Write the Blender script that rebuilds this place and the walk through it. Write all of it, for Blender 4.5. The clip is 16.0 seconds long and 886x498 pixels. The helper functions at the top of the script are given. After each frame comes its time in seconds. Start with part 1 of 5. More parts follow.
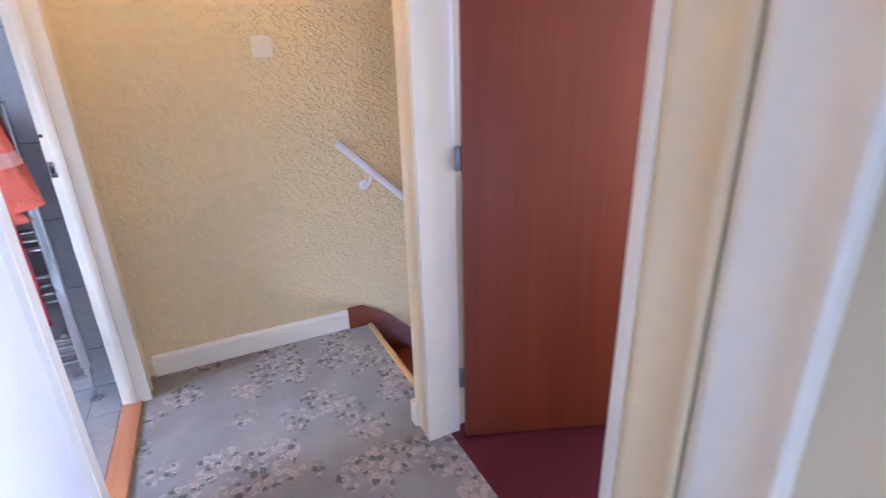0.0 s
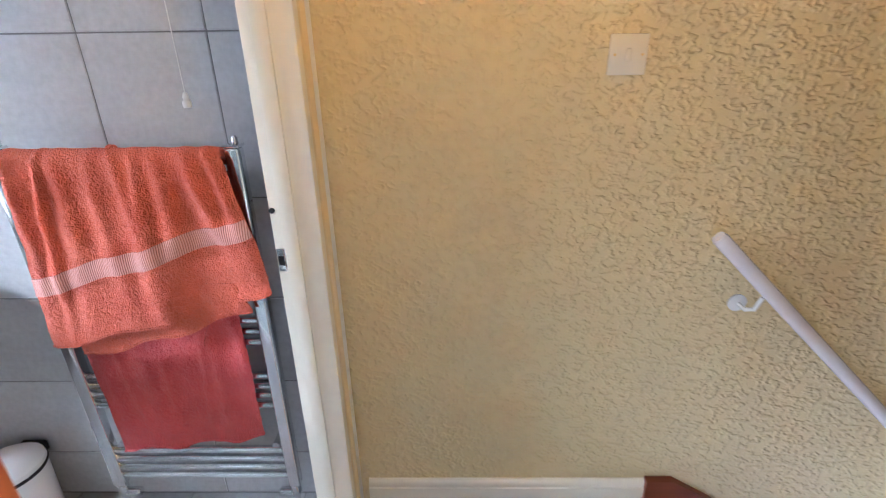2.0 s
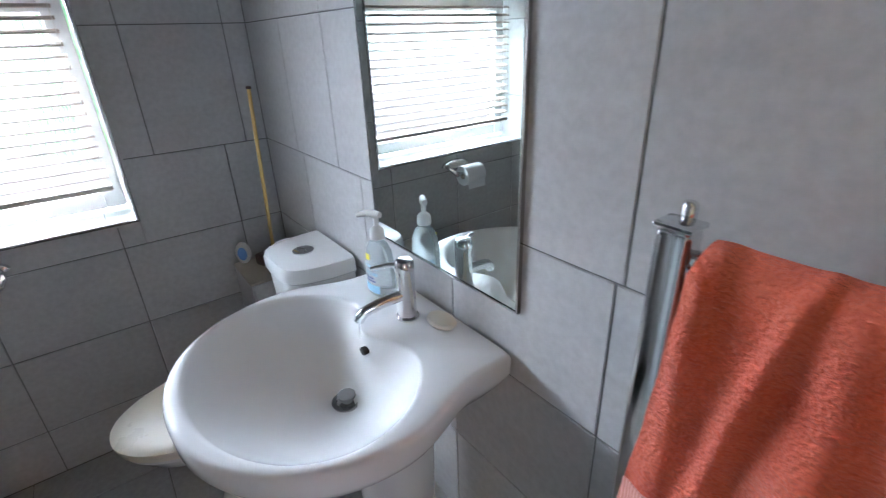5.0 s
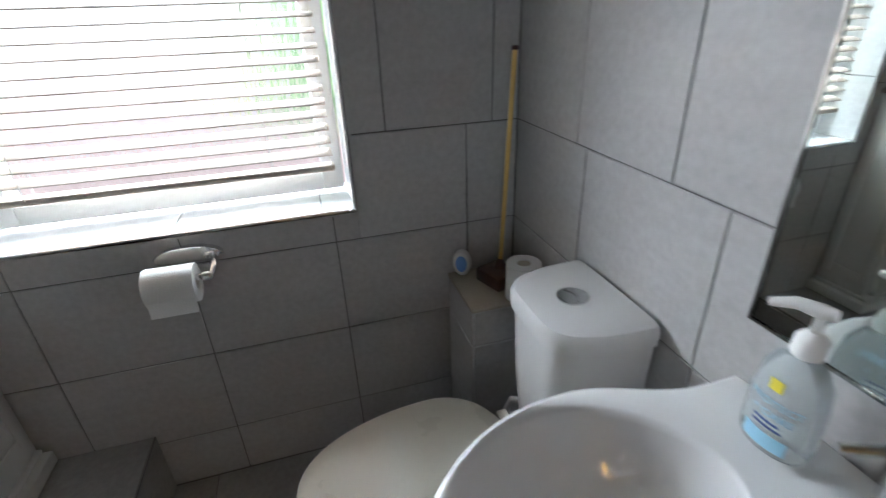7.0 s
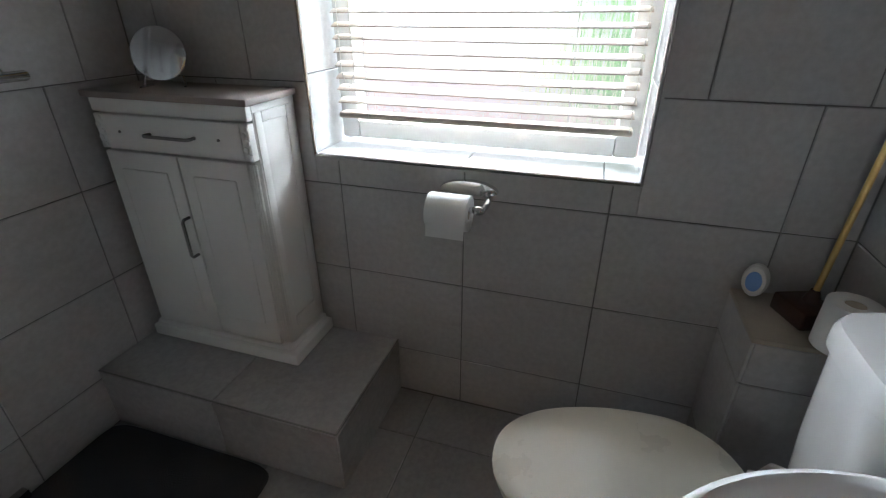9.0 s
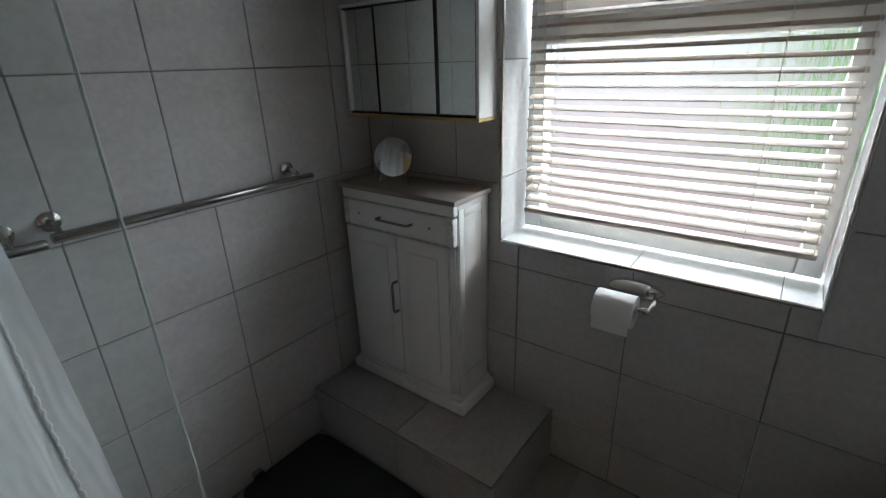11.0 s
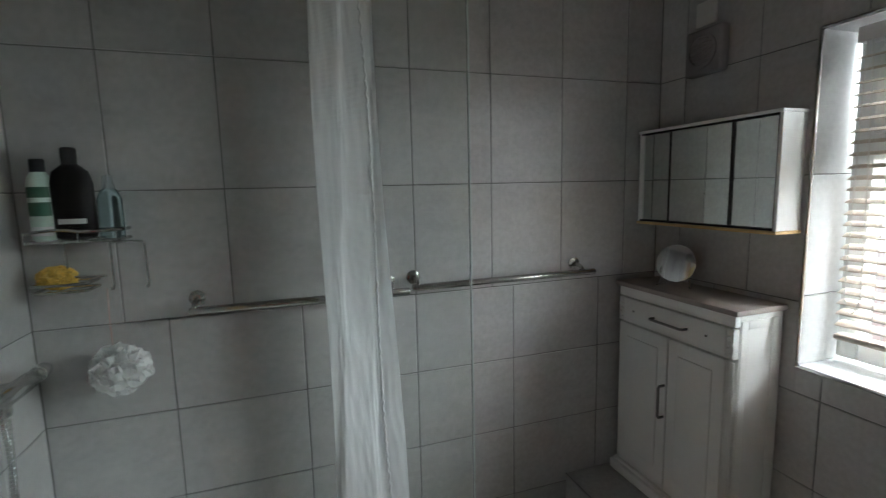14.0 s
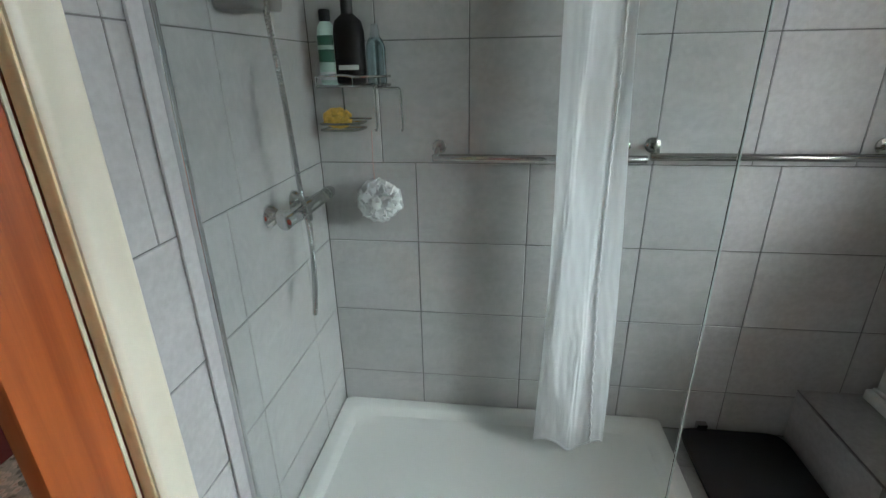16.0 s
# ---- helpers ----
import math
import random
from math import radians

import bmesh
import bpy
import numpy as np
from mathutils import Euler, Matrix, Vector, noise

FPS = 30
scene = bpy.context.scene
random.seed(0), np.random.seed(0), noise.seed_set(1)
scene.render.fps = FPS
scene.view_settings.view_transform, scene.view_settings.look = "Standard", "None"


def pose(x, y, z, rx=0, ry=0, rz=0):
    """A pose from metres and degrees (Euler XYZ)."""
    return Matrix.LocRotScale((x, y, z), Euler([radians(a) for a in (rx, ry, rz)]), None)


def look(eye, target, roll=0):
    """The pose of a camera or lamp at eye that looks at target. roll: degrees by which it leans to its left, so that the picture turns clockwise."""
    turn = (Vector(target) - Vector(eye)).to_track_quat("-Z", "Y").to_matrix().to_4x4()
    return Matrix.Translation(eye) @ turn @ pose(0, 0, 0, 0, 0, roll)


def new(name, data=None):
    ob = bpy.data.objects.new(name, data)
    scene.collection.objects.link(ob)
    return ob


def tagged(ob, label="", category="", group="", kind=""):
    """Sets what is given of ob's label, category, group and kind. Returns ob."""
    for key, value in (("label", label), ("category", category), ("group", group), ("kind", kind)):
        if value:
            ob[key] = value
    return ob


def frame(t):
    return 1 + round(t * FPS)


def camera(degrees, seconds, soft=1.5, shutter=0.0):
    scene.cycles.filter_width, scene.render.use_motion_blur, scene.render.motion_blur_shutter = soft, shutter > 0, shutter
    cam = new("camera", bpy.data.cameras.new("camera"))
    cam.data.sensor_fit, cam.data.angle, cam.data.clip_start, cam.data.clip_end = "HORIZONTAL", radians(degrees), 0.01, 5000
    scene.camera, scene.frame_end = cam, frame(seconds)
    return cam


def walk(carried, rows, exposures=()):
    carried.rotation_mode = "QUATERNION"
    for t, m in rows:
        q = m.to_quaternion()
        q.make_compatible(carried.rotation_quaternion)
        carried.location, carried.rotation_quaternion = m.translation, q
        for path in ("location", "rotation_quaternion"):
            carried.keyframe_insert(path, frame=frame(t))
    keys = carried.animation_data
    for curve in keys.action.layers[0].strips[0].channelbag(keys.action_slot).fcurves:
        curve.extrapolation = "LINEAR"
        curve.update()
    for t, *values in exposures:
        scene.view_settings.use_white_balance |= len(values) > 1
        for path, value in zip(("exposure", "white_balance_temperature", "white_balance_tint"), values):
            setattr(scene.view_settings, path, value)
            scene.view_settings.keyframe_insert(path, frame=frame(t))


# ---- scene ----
# camera
PATH = [
    (0, 2.836, -2.311, 1.266, -26.69, -19.91, 1.60),
    (0.5, 2.824, -2.052, 1.320, -17.29, -20.98, 1.02),
    (1, 2.830, -1.724, 1.382, -9.49, -22.05, 0.95),
    (1.5, 2.786, -1.446, 1.401, -3.00, -22.71, 0.79),
    (2, 2.718, -1.183, 1.435, 0.65, -22.97, 0.74),
    (2.5, 2.614, -0.919, 1.423, 5.18, -23.56, 0.78),
    (3, 2.510, -0.743, 1.431, 19.37, -24.02, 1.61),
    (3.5, 2.330, -0.641, 1.432, 31.14, -24.09, 2.05),
    (4, 2.141, -0.587, 1.436, 38.97, -23.75, 2.13),
    (4.2, 2.063, -0.573, 1.430, 41.90, -23.69, 2.07),
    (6.3, 1.579, -0.544, 1.412, 64.54, -27.29, 2.06),
    (6.5, 1.499, -0.564, 1.405, 65.78, -27.52, 1.97),
    (7, 1.250, -0.589, 1.360, 73.28, -26.70, 1.94),
    (7.5, 1.161, -0.623, 1.293, 85.78, -24.12, 1.19),
    (8, 1.169, -0.626, 1.273, 96.35, -24.63, 0.58),
    (8.5, 1.188, -0.613, 1.268, 103.73, -26.05, 0.43),
    (9, 1.224, -0.625, 1.265, 107.60, -26.99, 0.04),
    (9.5, 1.271, -0.688, 1.308, 112.07, -27.66, -0.16),
    (9.7, 1.289, -0.713, 1.341, 114.68, -28.18, 0.02),
    (11.8, 1.414, -0.498, 1.544, 134.54, -14.63, 1.37),
    (12, 1.418, -0.476, 1.557, 136.40, -12.56, 1.31),
    (12.5, 1.460, -0.473, 1.549, 141.27, -9.24, 1.27),
    (13, 1.481, -0.455, 1.527, 147.59, -7.55, 1.23),
    (13.5, 1.490, -0.425, 1.508, 154.70, -7.32, 1.32),
    (14, 1.538, -0.417, 1.469, 161.14, -7.35, 1.34),
    (14.5, 1.605, -0.410, 1.429, 167.94, -7.82, 1.13),
    (15, 1.631, -0.408, 1.409, 175.36, -10.69, 0.90),
    (15.5, 1.596, -0.406, 1.400, 183.06, -15.86, 0.94),
    (16, 1.589, -0.417, 1.401, 187.29, -21.30, 0.87),
]
cam = camera(87.0, 16.0, soft=1.1, shutter=0.3)
walk(cam, [(t, pose(x, y, z, 90 + pitch, roll, yaw)) for t, x, y, z, yaw, pitch, roll in PATH],
     exposures=[(0, 1.5, 4700, 24), (0.5, 1.4, 4500, 15), (1.0, 1.5, 5350, 16), (2.0, 1.28, 5100, 14), (2.6, 1.35, 5600, 14), (3.1, 1.33, 5450, 16), (3.5, 1.22, 5250, 9), (4.2, 0.95, 5200, 14),
                (6.3, -0.4, 5800, 11), (7.0, -0.2, 5800, 11), (8.0, -0.55, 5900, 11), (9.0, -0.3, 5800, 10), (9.7, -0.05, 5800, 9),
                (11.8, -1.35, 5900, 9), (13.0, -1.3, 5900, 7), (13.5, -0.85, 5900, 5), (14.0, -0.45, 6050, 8), (14.5, 0.1, 6100, 9), (15.0, 0.3, 6150, 8), (16.0, 0.18, 5950, 6)])

# ---- world and lights ----
world = bpy.data.worlds.new("sky")
scene.world = world
world.use_nodes = True
wn = world.node_tree.nodes
sky = wn.new("ShaderNodeTexSky")
sky.sky_type, sky.sun_disc, sky.sun_elevation, sky.sun_rotation = "NISHITA", False, radians(56), radians(60)
world.node_tree.links.new(sky.outputs[0], wn["Background"].inputs[0])
wn["Background"].inputs[1].default_value = 0.12
sun = new("overcast_sun", bpy.data.lights.new("overcast_sun", "SUN"))
sun.data.energy, sun.data.angle, sun.data.color = 0.8, radians(20), (1, 0.97, 0.93)
sun.matrix_world = look((0, 0, 10), (-6, -3, 0))


def area_lamp(name, eye, target, w, h, watts, colour):
    lamp = new(name, bpy.data.lights.new(name, "AREA"))
    lamp.data.shape, lamp.data.size, lamp.data.size_y = "RECTANGLE", w, h
    lamp.data.energy, lamp.data.color = watts, colour
    lamp.matrix_world = look(eye, target)
    return lamp


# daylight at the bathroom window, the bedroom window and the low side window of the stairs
area_lamp("window_daylight", (-1.2, -0.95, 2.2), (2.2, -1.02, 0.3), 3.8, 1.3, 880, (0.96, 1.0, 1.0))
area_lamp("bedroom_daylight", (7.15, -2.2, 1.5), (4.0, -1.9, 1.1), 1.6, 1.2, 80, (0.86, 0.88, 1.0))
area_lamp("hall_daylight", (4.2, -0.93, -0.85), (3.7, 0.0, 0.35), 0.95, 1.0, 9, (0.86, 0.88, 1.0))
# unseen source past the landing's end, added to brighten the wall and architrave
area_lamp("end_room_daylight", (2.95, -3.36, 0.55), (3.5, 0.0, 0.75), 0.7, 0.8, 3.0, (0.84, 0.86, 1.0))
bulb = new("landing_bulb", bpy.data.lights.new("landing_bulb", "POINT"))
bulb.data.energy, bulb.data.color, bulb.data.shadow_soft_size = 6.6, (1.0, 0.52, 0.11), 0.06
bulb.location = (2.78, -0.7, 2.28)


# ---- materials ----
def rgb(r, g, b):
    return (r, g, b, 1)


class Mat:
    """A node material with a principled shader, and short ways to feed it."""

    def __init__(self, name, colour, rough=0.5, metal=0.0, **more):
        self.m = bpy.data.materials.new(name)
        self.m.use_nodes = True
        self.t = self.m.node_tree
        self.s = self.t.nodes["Principled BSDF"]
        self.s.inputs["Base Color"].default_value = rgb(*colour)
        self.s.inputs["Roughness"].default_value = rough
        self.s.inputs["Metallic"].default_value = metal
        for k, v in more.items():
            self.s.inputs[k.replace("_", " ")].default_value = v
        self.coord = None

    def node(self, kind, **more):
        n = self.t.nodes.new("ShaderNode" + kind)
        for k, v in more.items():
            if k in n.inputs:
                n.inputs[k].default_value = v
        return n

    def link(self, a, b):
        self.t.links.new(a, b)

    def place(self):
        if not self.coord:
            g = self.node("NewGeometry")
            self.coord = g.outputs["Position"]
        return self.coord

    def noise(self, scale, detail=4.0, stretch=None, rough=0.55):
        n = self.node("TexNoise", Scale=scale, Detail=detail, Roughness=rough)
        src = self.place()
        if stretch:
            mp = self.node("Mapping", Scale=stretch)
            self.link(src, mp.inputs["Vector"])
            src = mp.outputs[0]
        self.link(src, n.inputs["Vector"])
        return n.outputs["Fac"]

    def ramp(self, fac, *stops):
        r = self.node("ValToRGB")
        el = r.color_ramp.elements
        while len(el) < len(stops):
            el.new(0.5)
        for e, (p, c) in zip(el, stops):
            e.position, e.color = p, rgb(*c)
        self.link(fac, r.inputs["Fac"])
        return r.outputs["Color"]

    def mix(self, fac, a, b, mode="MIX"):
        n = self.t.nodes.new("ShaderNodeMix")
        n.data_type, n.blend_type = "RGBA", mode
        for sock, v in ((n.inputs[0], fac), (n.inputs[6], a), (n.inputs[7], b)):
            if isinstance(v, (int, float)):
                sock.default_value = v
            elif isinstance(v, tuple):
                sock.default_value = rgb(*v)
            else:
                self.link(v, sock)
        return n.outputs[2]

    def math(self, op, a, b=0.0):
        n = self.t.nodes.new("ShaderNodeMath")
        n.operation = op
        for sock, v in zip(n.inputs, (a, b)):
            if isinstance(v, (int, float)):
                sock.default_value = v
            else:
                self.link(v, sock)
        return n.outputs[0]

    def base(self, c):
        self.link(c, self.s.inputs["Base Color"])
        return self

    def bump(self, h, strength=0.3, dist=0.002):
        b = self.node("Bump", Strength=strength, Distance=dist)
        self.link(h, b.inputs["Height"])
        self.link(b.outputs[0], self.s.inputs["Normal"])
        return self

    def rough(self, fac, lo, hi):
        n = self.node("MapRange")
        n.inputs["To Min"].default_value, n.inputs["To Max"].default_value = lo, hi
        self.link(fac, n.inputs["Value"])
        self.link(n.outputs[0], self.s.inputs["Roughness"])
        return self


def toned(name, colour, rough, spread=0.06, scale=3.0, grain=120.0, bump=0.1, metal=0.0, dist=0.001):
    """A surface with broad tone changes, fine grain and slight relief."""
    k = Mat(name, colour, rough, metal)
    lo = tuple(c * (1 - spread) for c in colour)
    hi = tuple(min(1, c * (1 + spread)) for c in colour)
    a = k.noise(scale, 5)
    b = k.noise(grain, 3)
    k.base(k.mix(0.35, k.ramp(a, (0.3, lo), (0.7, hi)), k.ramp(b, (0.3, lo), (0.7, hi))))
    k.rough(a, rough * 0.85, min(1, rough * 1.15))
    return k.bump(b, bump, dist)


def wood(name, dark, light, along, rough=0.35, fine=45.0):
    """Straight-grained veneer; along: the grain's axis."""
    k = Mat(name, light, rough)
    st = [fine, fine, fine]
    st["xyz".index(along)] = fine * 0.03
    g = k.noise(1.0, 6, tuple(st), 0.65)
    st2 = [fine * 0.22] * 3
    st2["xyz".index(along)] = fine * 0.012
    b = k.noise(1.0, 3, tuple(st2))
    mid = tuple((p + q) / 2 for p, q in zip(dark, light))
    k.base(k.mix(0.55, k.ramp(g, (0.3, dark), (0.7, light)), k.ramp(b, (0.3, dark), (0.5, mid), (0.72, light))))
    k.rough(g, rough * 0.8, rough * 1.3)
    return k.bump(g, 0.12, 0.0006)


def tile_mat(name, a, b, rough):
    """Glazed cement-look tile: cloudy, with a slight change of tone from piece to piece."""
    k = Mat(name, a, rough)
    info = k.node("ObjectInfo")
    cloud = k.noise(3.2, 6, (1, 1, 1.6))
    fine = k.noise(55.0, 5)
    streak = k.noise(1.0, 4, (4, 4, 22))
    c = k.mix(0.4, k.ramp(cloud, (0.32, a), (0.68, b)), k.ramp(streak, (0.3, a), (0.7, b)))
    c = k.mix(0.12, c, k.ramp(fine, (0.35, (0.25, 0.25, 0.25)), (0.65, (0.75, 0.75, 0.74))))
    tone = k.ramp(info.outputs["Random"], (0.0, (0.93, 0.93, 0.93)), (1.0, (1, 1, 1)))
    k.base(k.mix(1.0, c, tone, "MULTIPLY"))
    k.rough(cloud, rough * 0.8, rough * 1.25)
    return k.bump(fine, 0.04, 0.0006)


M_TILE = tile_mat("wall_tile_glaze", (0.45, 0.437, 0.425), (0.55, 0.54, 0.525), 0.3)
M_FLOORTILE = tile_mat("floor_tile_glaze", (0.3, 0.29, 0.285), (0.4, 0.39, 0.38), 0.4)
M_SILLTILE = tile_mat("pale_tile_glaze", (0.5, 0.495, 0.485), (0.58, 0.575, 0.565), 0.3)
M_GROUT = toned("grout", (0.2, 0.195, 0.19), 0.9, 0.15, 6, 200, 0.3)
M_CEIL = toned("ceiling_paint", (0.6, 0.59, 0.57), 0.85, 0.03, 2, 60, 0.15)
M_GLOSS = toned("cream_gloss_paint", (0.82, 0.77, 0.62), 0.32, 0.04, 4, 40, 0.08)
M_CREAM = toned("aged_cream_gloss", (0.76, 0.63, 0.37), 0.35, 0.05, 5, 40, 0.1)
M_WHITE = toned("white_gloss_paint", (0.8, 0.8, 0.78), 0.3, 0.03, 4, 60, 0.06)
M_UPVC = toned("white_upvc", (0.8, 0.81, 0.8), 0.3, 0.02, 6, 80, 0.03)
M_CERAMIC = Mat("white_ceramic", (0.74, 0.74, 0.73), 0.08)
M_CERAMIC.rough(M_CERAMIC.noise(9, 3), 0.05, 0.14)
M_SEAT = toned("cream_seat_plastic", (0.72, 0.69, 0.6), 0.28, 0.02, 5, 60, 0.02)
M_TRAY = toned("acrylic_tray", (0.8, 0.8, 0.77), 0.22, 0.03, 3, 70, 0.04)
M_CHROME = Mat("chrome", (0.72, 0.73, 0.74), 0.1, 1.0)
M_CHROME.rough(M_CHROME.noise(30, 4), 0.05, 0.16)
M_STEEL = Mat("brushed_steel", (0.52, 0.51, 0.495), 0.16, 1.0)
M_DARKMETAL = toned("pewter_handle", (0.25, 0.245, 0.24), 0.38, 0.1, 8, 90, 0.05, 0.9)
M_BRASS = Mat("brass", (0.8, 0.58, 0.22), 0.22, 1.0)
M_BRASS.rough(M_BRASS.noise(90, 4), 0.28, 0.36)
M_MIRROR = Mat("mirror_silver", (0.76, 0.83, 0.81), 0.015, 1.0)
M_BLACK = toned("black_rubber", (0.012, 0.012, 0.013), 0.7, 0.3, 8, 150, 0.3)
M_MAT = toned("charcoal_bath_mat", (0.028, 0.028, 0.032), 0.9, 0.3, 5, 260, 0.8, 0, 0.004)
M_SAPELE = wood("sapele_veneer", (0.16, 0.032, 0.014), (0.26, 0.06, 0.026), "z", 0.45, 40)
M_ORANGEWOOD = wood("varnished_orange_sapele", (0.13, 0.018, 0.004), (0.6, 0.165, 0.04), "z", 0.3, 24)
M_STRIP = wood("oak_strip", (0.42, 0.17, 0.07), (0.58, 0.27, 0.12), "y", 0.4, 60)
M_STAIR = wood("stained_stair", (0.1, 0.018, 0.006), (0.24, 0.05, 0.016), "x", 0.3, 40)
M_LIGHTWOOD = wood("pale_nosing", (0.5, 0.33, 0.12), (0.68, 0.47, 0.2), "y", 0.4, 60)
M_CHAIRWOOD = wood("chair_beech", (0.2, 0.06, 0.02), (0.36, 0.13, 0.05), "z", 0.35, 60)
M_DARKWOOD = wood("dark_walnut", (0.03, 0.012, 0.008), (0.09, 0.035, 0.02), "x", 0.35, 60)
M_CABTOP = wood("grey_stained_top", (0.27, 0.23, 0.21), (0.38, 0.33, 0.3), "y", 0.5, 60)
M_PAPER = toned("tissue_paper", (0.82, 0.82, 0.81), 0.95, 0.02, 20, 300, 0.5, 0, 0.002)
M_PLASTIC = toned("white_plastic", (0.8, 0.79, 0.76), 0.35, 0.02, 8, 80, 0.02)
M_SWITCH = toned("ivory_plastic", (0.78, 0.72, 0.56), 0.35, 0.02, 8, 80, 0.02)
M_BLUE = Mat("blue_gel", (0.2, 0.38, 0.75), 0.3)
M_SOAP = Mat("cream_soap", (0.78, 0.73, 0.62), 0.4)
M_CORD = toned("cord_cotton", (0.75, 0.74, 0.7), 0.9, 0.05, 40, 300, 0.4)
M_RAILGREY = toned("pale_grey_paint", (0.66, 0.64, 0.66), 0.35, 0.04, 5, 60, 0.08)
M_MAGENTA = toned("magenta_carpet", (0.11, 0.008, 0.018), 0.95, 0.2, 4, 260, 0.9, 0, 0.006)
M_RUNNER = toned("pink_stair_carpet", (0.55, 0.36, 0.3), 0.95, 0.15, 4, 260, 0.8, 0, 0.005)
M_FABRIC = toned("pale_upholstery", (0.5, 0.46, 0.46), 0.9, 0.35, 26, 200, 0.5, 0, 0.003)
M_LINEN = toned("white_linen", (0.87, 0.87, 0.86), 0.9, 0.05, 4, 200, 0.4, 0, 0.003)
M_TOPBOX = toned("beige_box_top", (0.42, 0.37, 0.3), 0.5, 0.08, 6, 90, 0.1)
M_SPONGE = toned("yellow_sponge", (0.72, 0.45, 0.08), 0.9, 0.35, 60, 120, 0.9, 0, 0.006)
M_DARKBOTTLE = Mat("dark_bottle", (0.012, 0.009, 0.009), 0.45, 0.0, Specular_IOR_Level=0.2)
M_MINT = Mat("mint_bottle", (0.55, 0.72, 0.62), 0.35)
M_LABELW = Mat("label_white", (0.75, 0.77, 0.76), 0.5)
M_LABELG = Mat("label_green", (0.04, 0.13, 0.08), 0.5)
M_YELLOW = Mat("label_yellow", (0.85, 0.72, 0.06), 0.5)
M_LBLUE = Mat("label_pale_blue", (0.35, 0.62, 0.78), 0.5)
M_NAVY = Mat("label_navy", (0.06, 0.1, 0.3), 0.5)
# own grey of the shower rail; on the white fan it paints in shade
M_GREY_FANSHADE = toned("grey_plastic_and_fan_shade", (0.26, 0.25, 0.245), 0.45, 0.08, 8, 80, 0.05)
M_HOLE = Mat("dark_hole", (0.015, 0.013, 0.012), 0.7)


def glass(name, colour, rough=0.0, ior=1.45):
    return Mat(name, colour, rough, 0.0, Transmission_Weight=1.0, IOR=ior)


M_GLASS = glass("clear_glass", (0.91, 0.955, 0.935), 0.0, 1.2)
M_OBSCURE = glass("rain_glass", (0.97, 0.98, 0.98), 0.03)
M_OBSCURE.bump(M_OBSCURE.noise(1.0, 4, (60, 60, 14)), 0.8, 0.006)
M_BOTTLE = Mat("hazy_bottle", (0.88, 0.94, 0.95), 0.2, 0.0, Transmission_Weight=0.78, IOR=1.25)
M_GLASSEDGE = Mat("polished_glass_edge", (0.55, 0.63, 0.6), 0.15)
M_TEAL = glass("teal_bottle", (0.62, 0.8, 0.83), 0.1, 1.25)

# embossed wallpaper: short curling raised strokes over a cream paint
k = Mat("embossed_cream_wallpaper", (0.72, 0.6, 0.4), 0.55)
curl = k.noise(1.0, 1.5, (30, 30, 46), 0.5)
line = k.math("SUBTRACT", 1.0, k.math("MULTIPLY", k.math("ABSOLUTE", k.math("SUBTRACT", curl, 0.5)), 6.5))
gate = k.ramp(k.noise(1.0, 1.0, (46, 46, 60)), (0.4, (0, 0, 0)), (0.6, (1, 1, 1)))
stroke = k.math("MULTIPLY", k.math("MAXIMUM", line, 0.0), gate)
k.base(k.mix(0.4, k.ramp(k.noise(1.6, 4), (0.3, (0.7, 0.57, 0.29)), (0.7, (0.76, 0.64, 0.35))), k.ramp(k.noise(26, 3), (0.3, (0.7, 0.575, 0.3)), (0.7, (0.75, 0.63, 0.345)))))
k.bump(k.math("ADD", stroke, k.math("MULTIPLY", k.noise(70, 3), 0.1)), 0.9, 0.0045)
M_PAPERWALL = k
M_CREAMWALL = toned("ochre_cream_emulsion", (0.72, 0.6, 0.38), 0.65, 0.05, 3, 70, 0.12)
M_PLAINWALL = toned("smooth_white_emulsion", (0.82, 0.82, 0.79), 0.6, 0.02, 3, 70, 0.08)

# floral carpet: sage ground, blush petals in clusters, dark leaves
k = Mat("floral_carpet", (0.3, 0.3, 0.25), 0.95)
big = k.node("TexVoronoi", Scale=6.4)
k.link(k.place(), big.inputs["Vector"])
cluster = k.ramp(k.math("ADD", big.outputs["Distance"], k.math("MULTIPLY", k.noise(22, 3), 0.4)), (0.7, (1, 1, 1)), (0.8, (0, 0, 0)))
pet = k.node("TexVoronoi", Scale=36.0)
wob = k.node("TexNoise", Scale=60.0, Detail=2.0)
k.link(k.place(), wob.inputs["Vector"])
shift = k.node("VectorMath")
shift.operation = "MULTIPLY_ADD"
shift.inputs[1].default_value = (0.03, 0.03, 0.03)
k.link(wob.outputs["Color"], shift.inputs[0])
k.link(k.place(), shift.inputs[2])
k.link(shift.outputs[0], pet.inputs["Vector"])
flower = k.ramp(pet.outputs["Distance"], (0.36, (1, 1, 1)), (0.58, (0, 0, 0)))
which = k.node("SeparateColor")
k.link(pet.outputs["Color"], which.inputs[0])
is_leaf = k.math("GREATER_THAN", which.outputs[0], 0.66)
petal = k.ramp(pet.outputs["Distance"], (0.0, (0.16, 0.1, 0.08)), (0.14, (0.4, 0.28, 0.26)), (0.45, (0.62, 0.52, 0.49)))
thing = k.mix(is_leaf, petal, (0.07, 0.068, 0.06))
ground_c = k.mix(0.5, k.ramp(k.noise(5, 4), (0.3, (0.17, 0.168, 0.155)), (0.7, (0.37, 0.36, 0.34))), k.ramp(k.noise(300, 2), (0.3, (0.18, 0.175, 0.165)), (0.7, (0.43, 0.415, 0.4))))
k.base(k.mix(k.math("MULTIPLY", k.math("MULTIPLY", cluster, flower), 0.72), ground_c, thing))
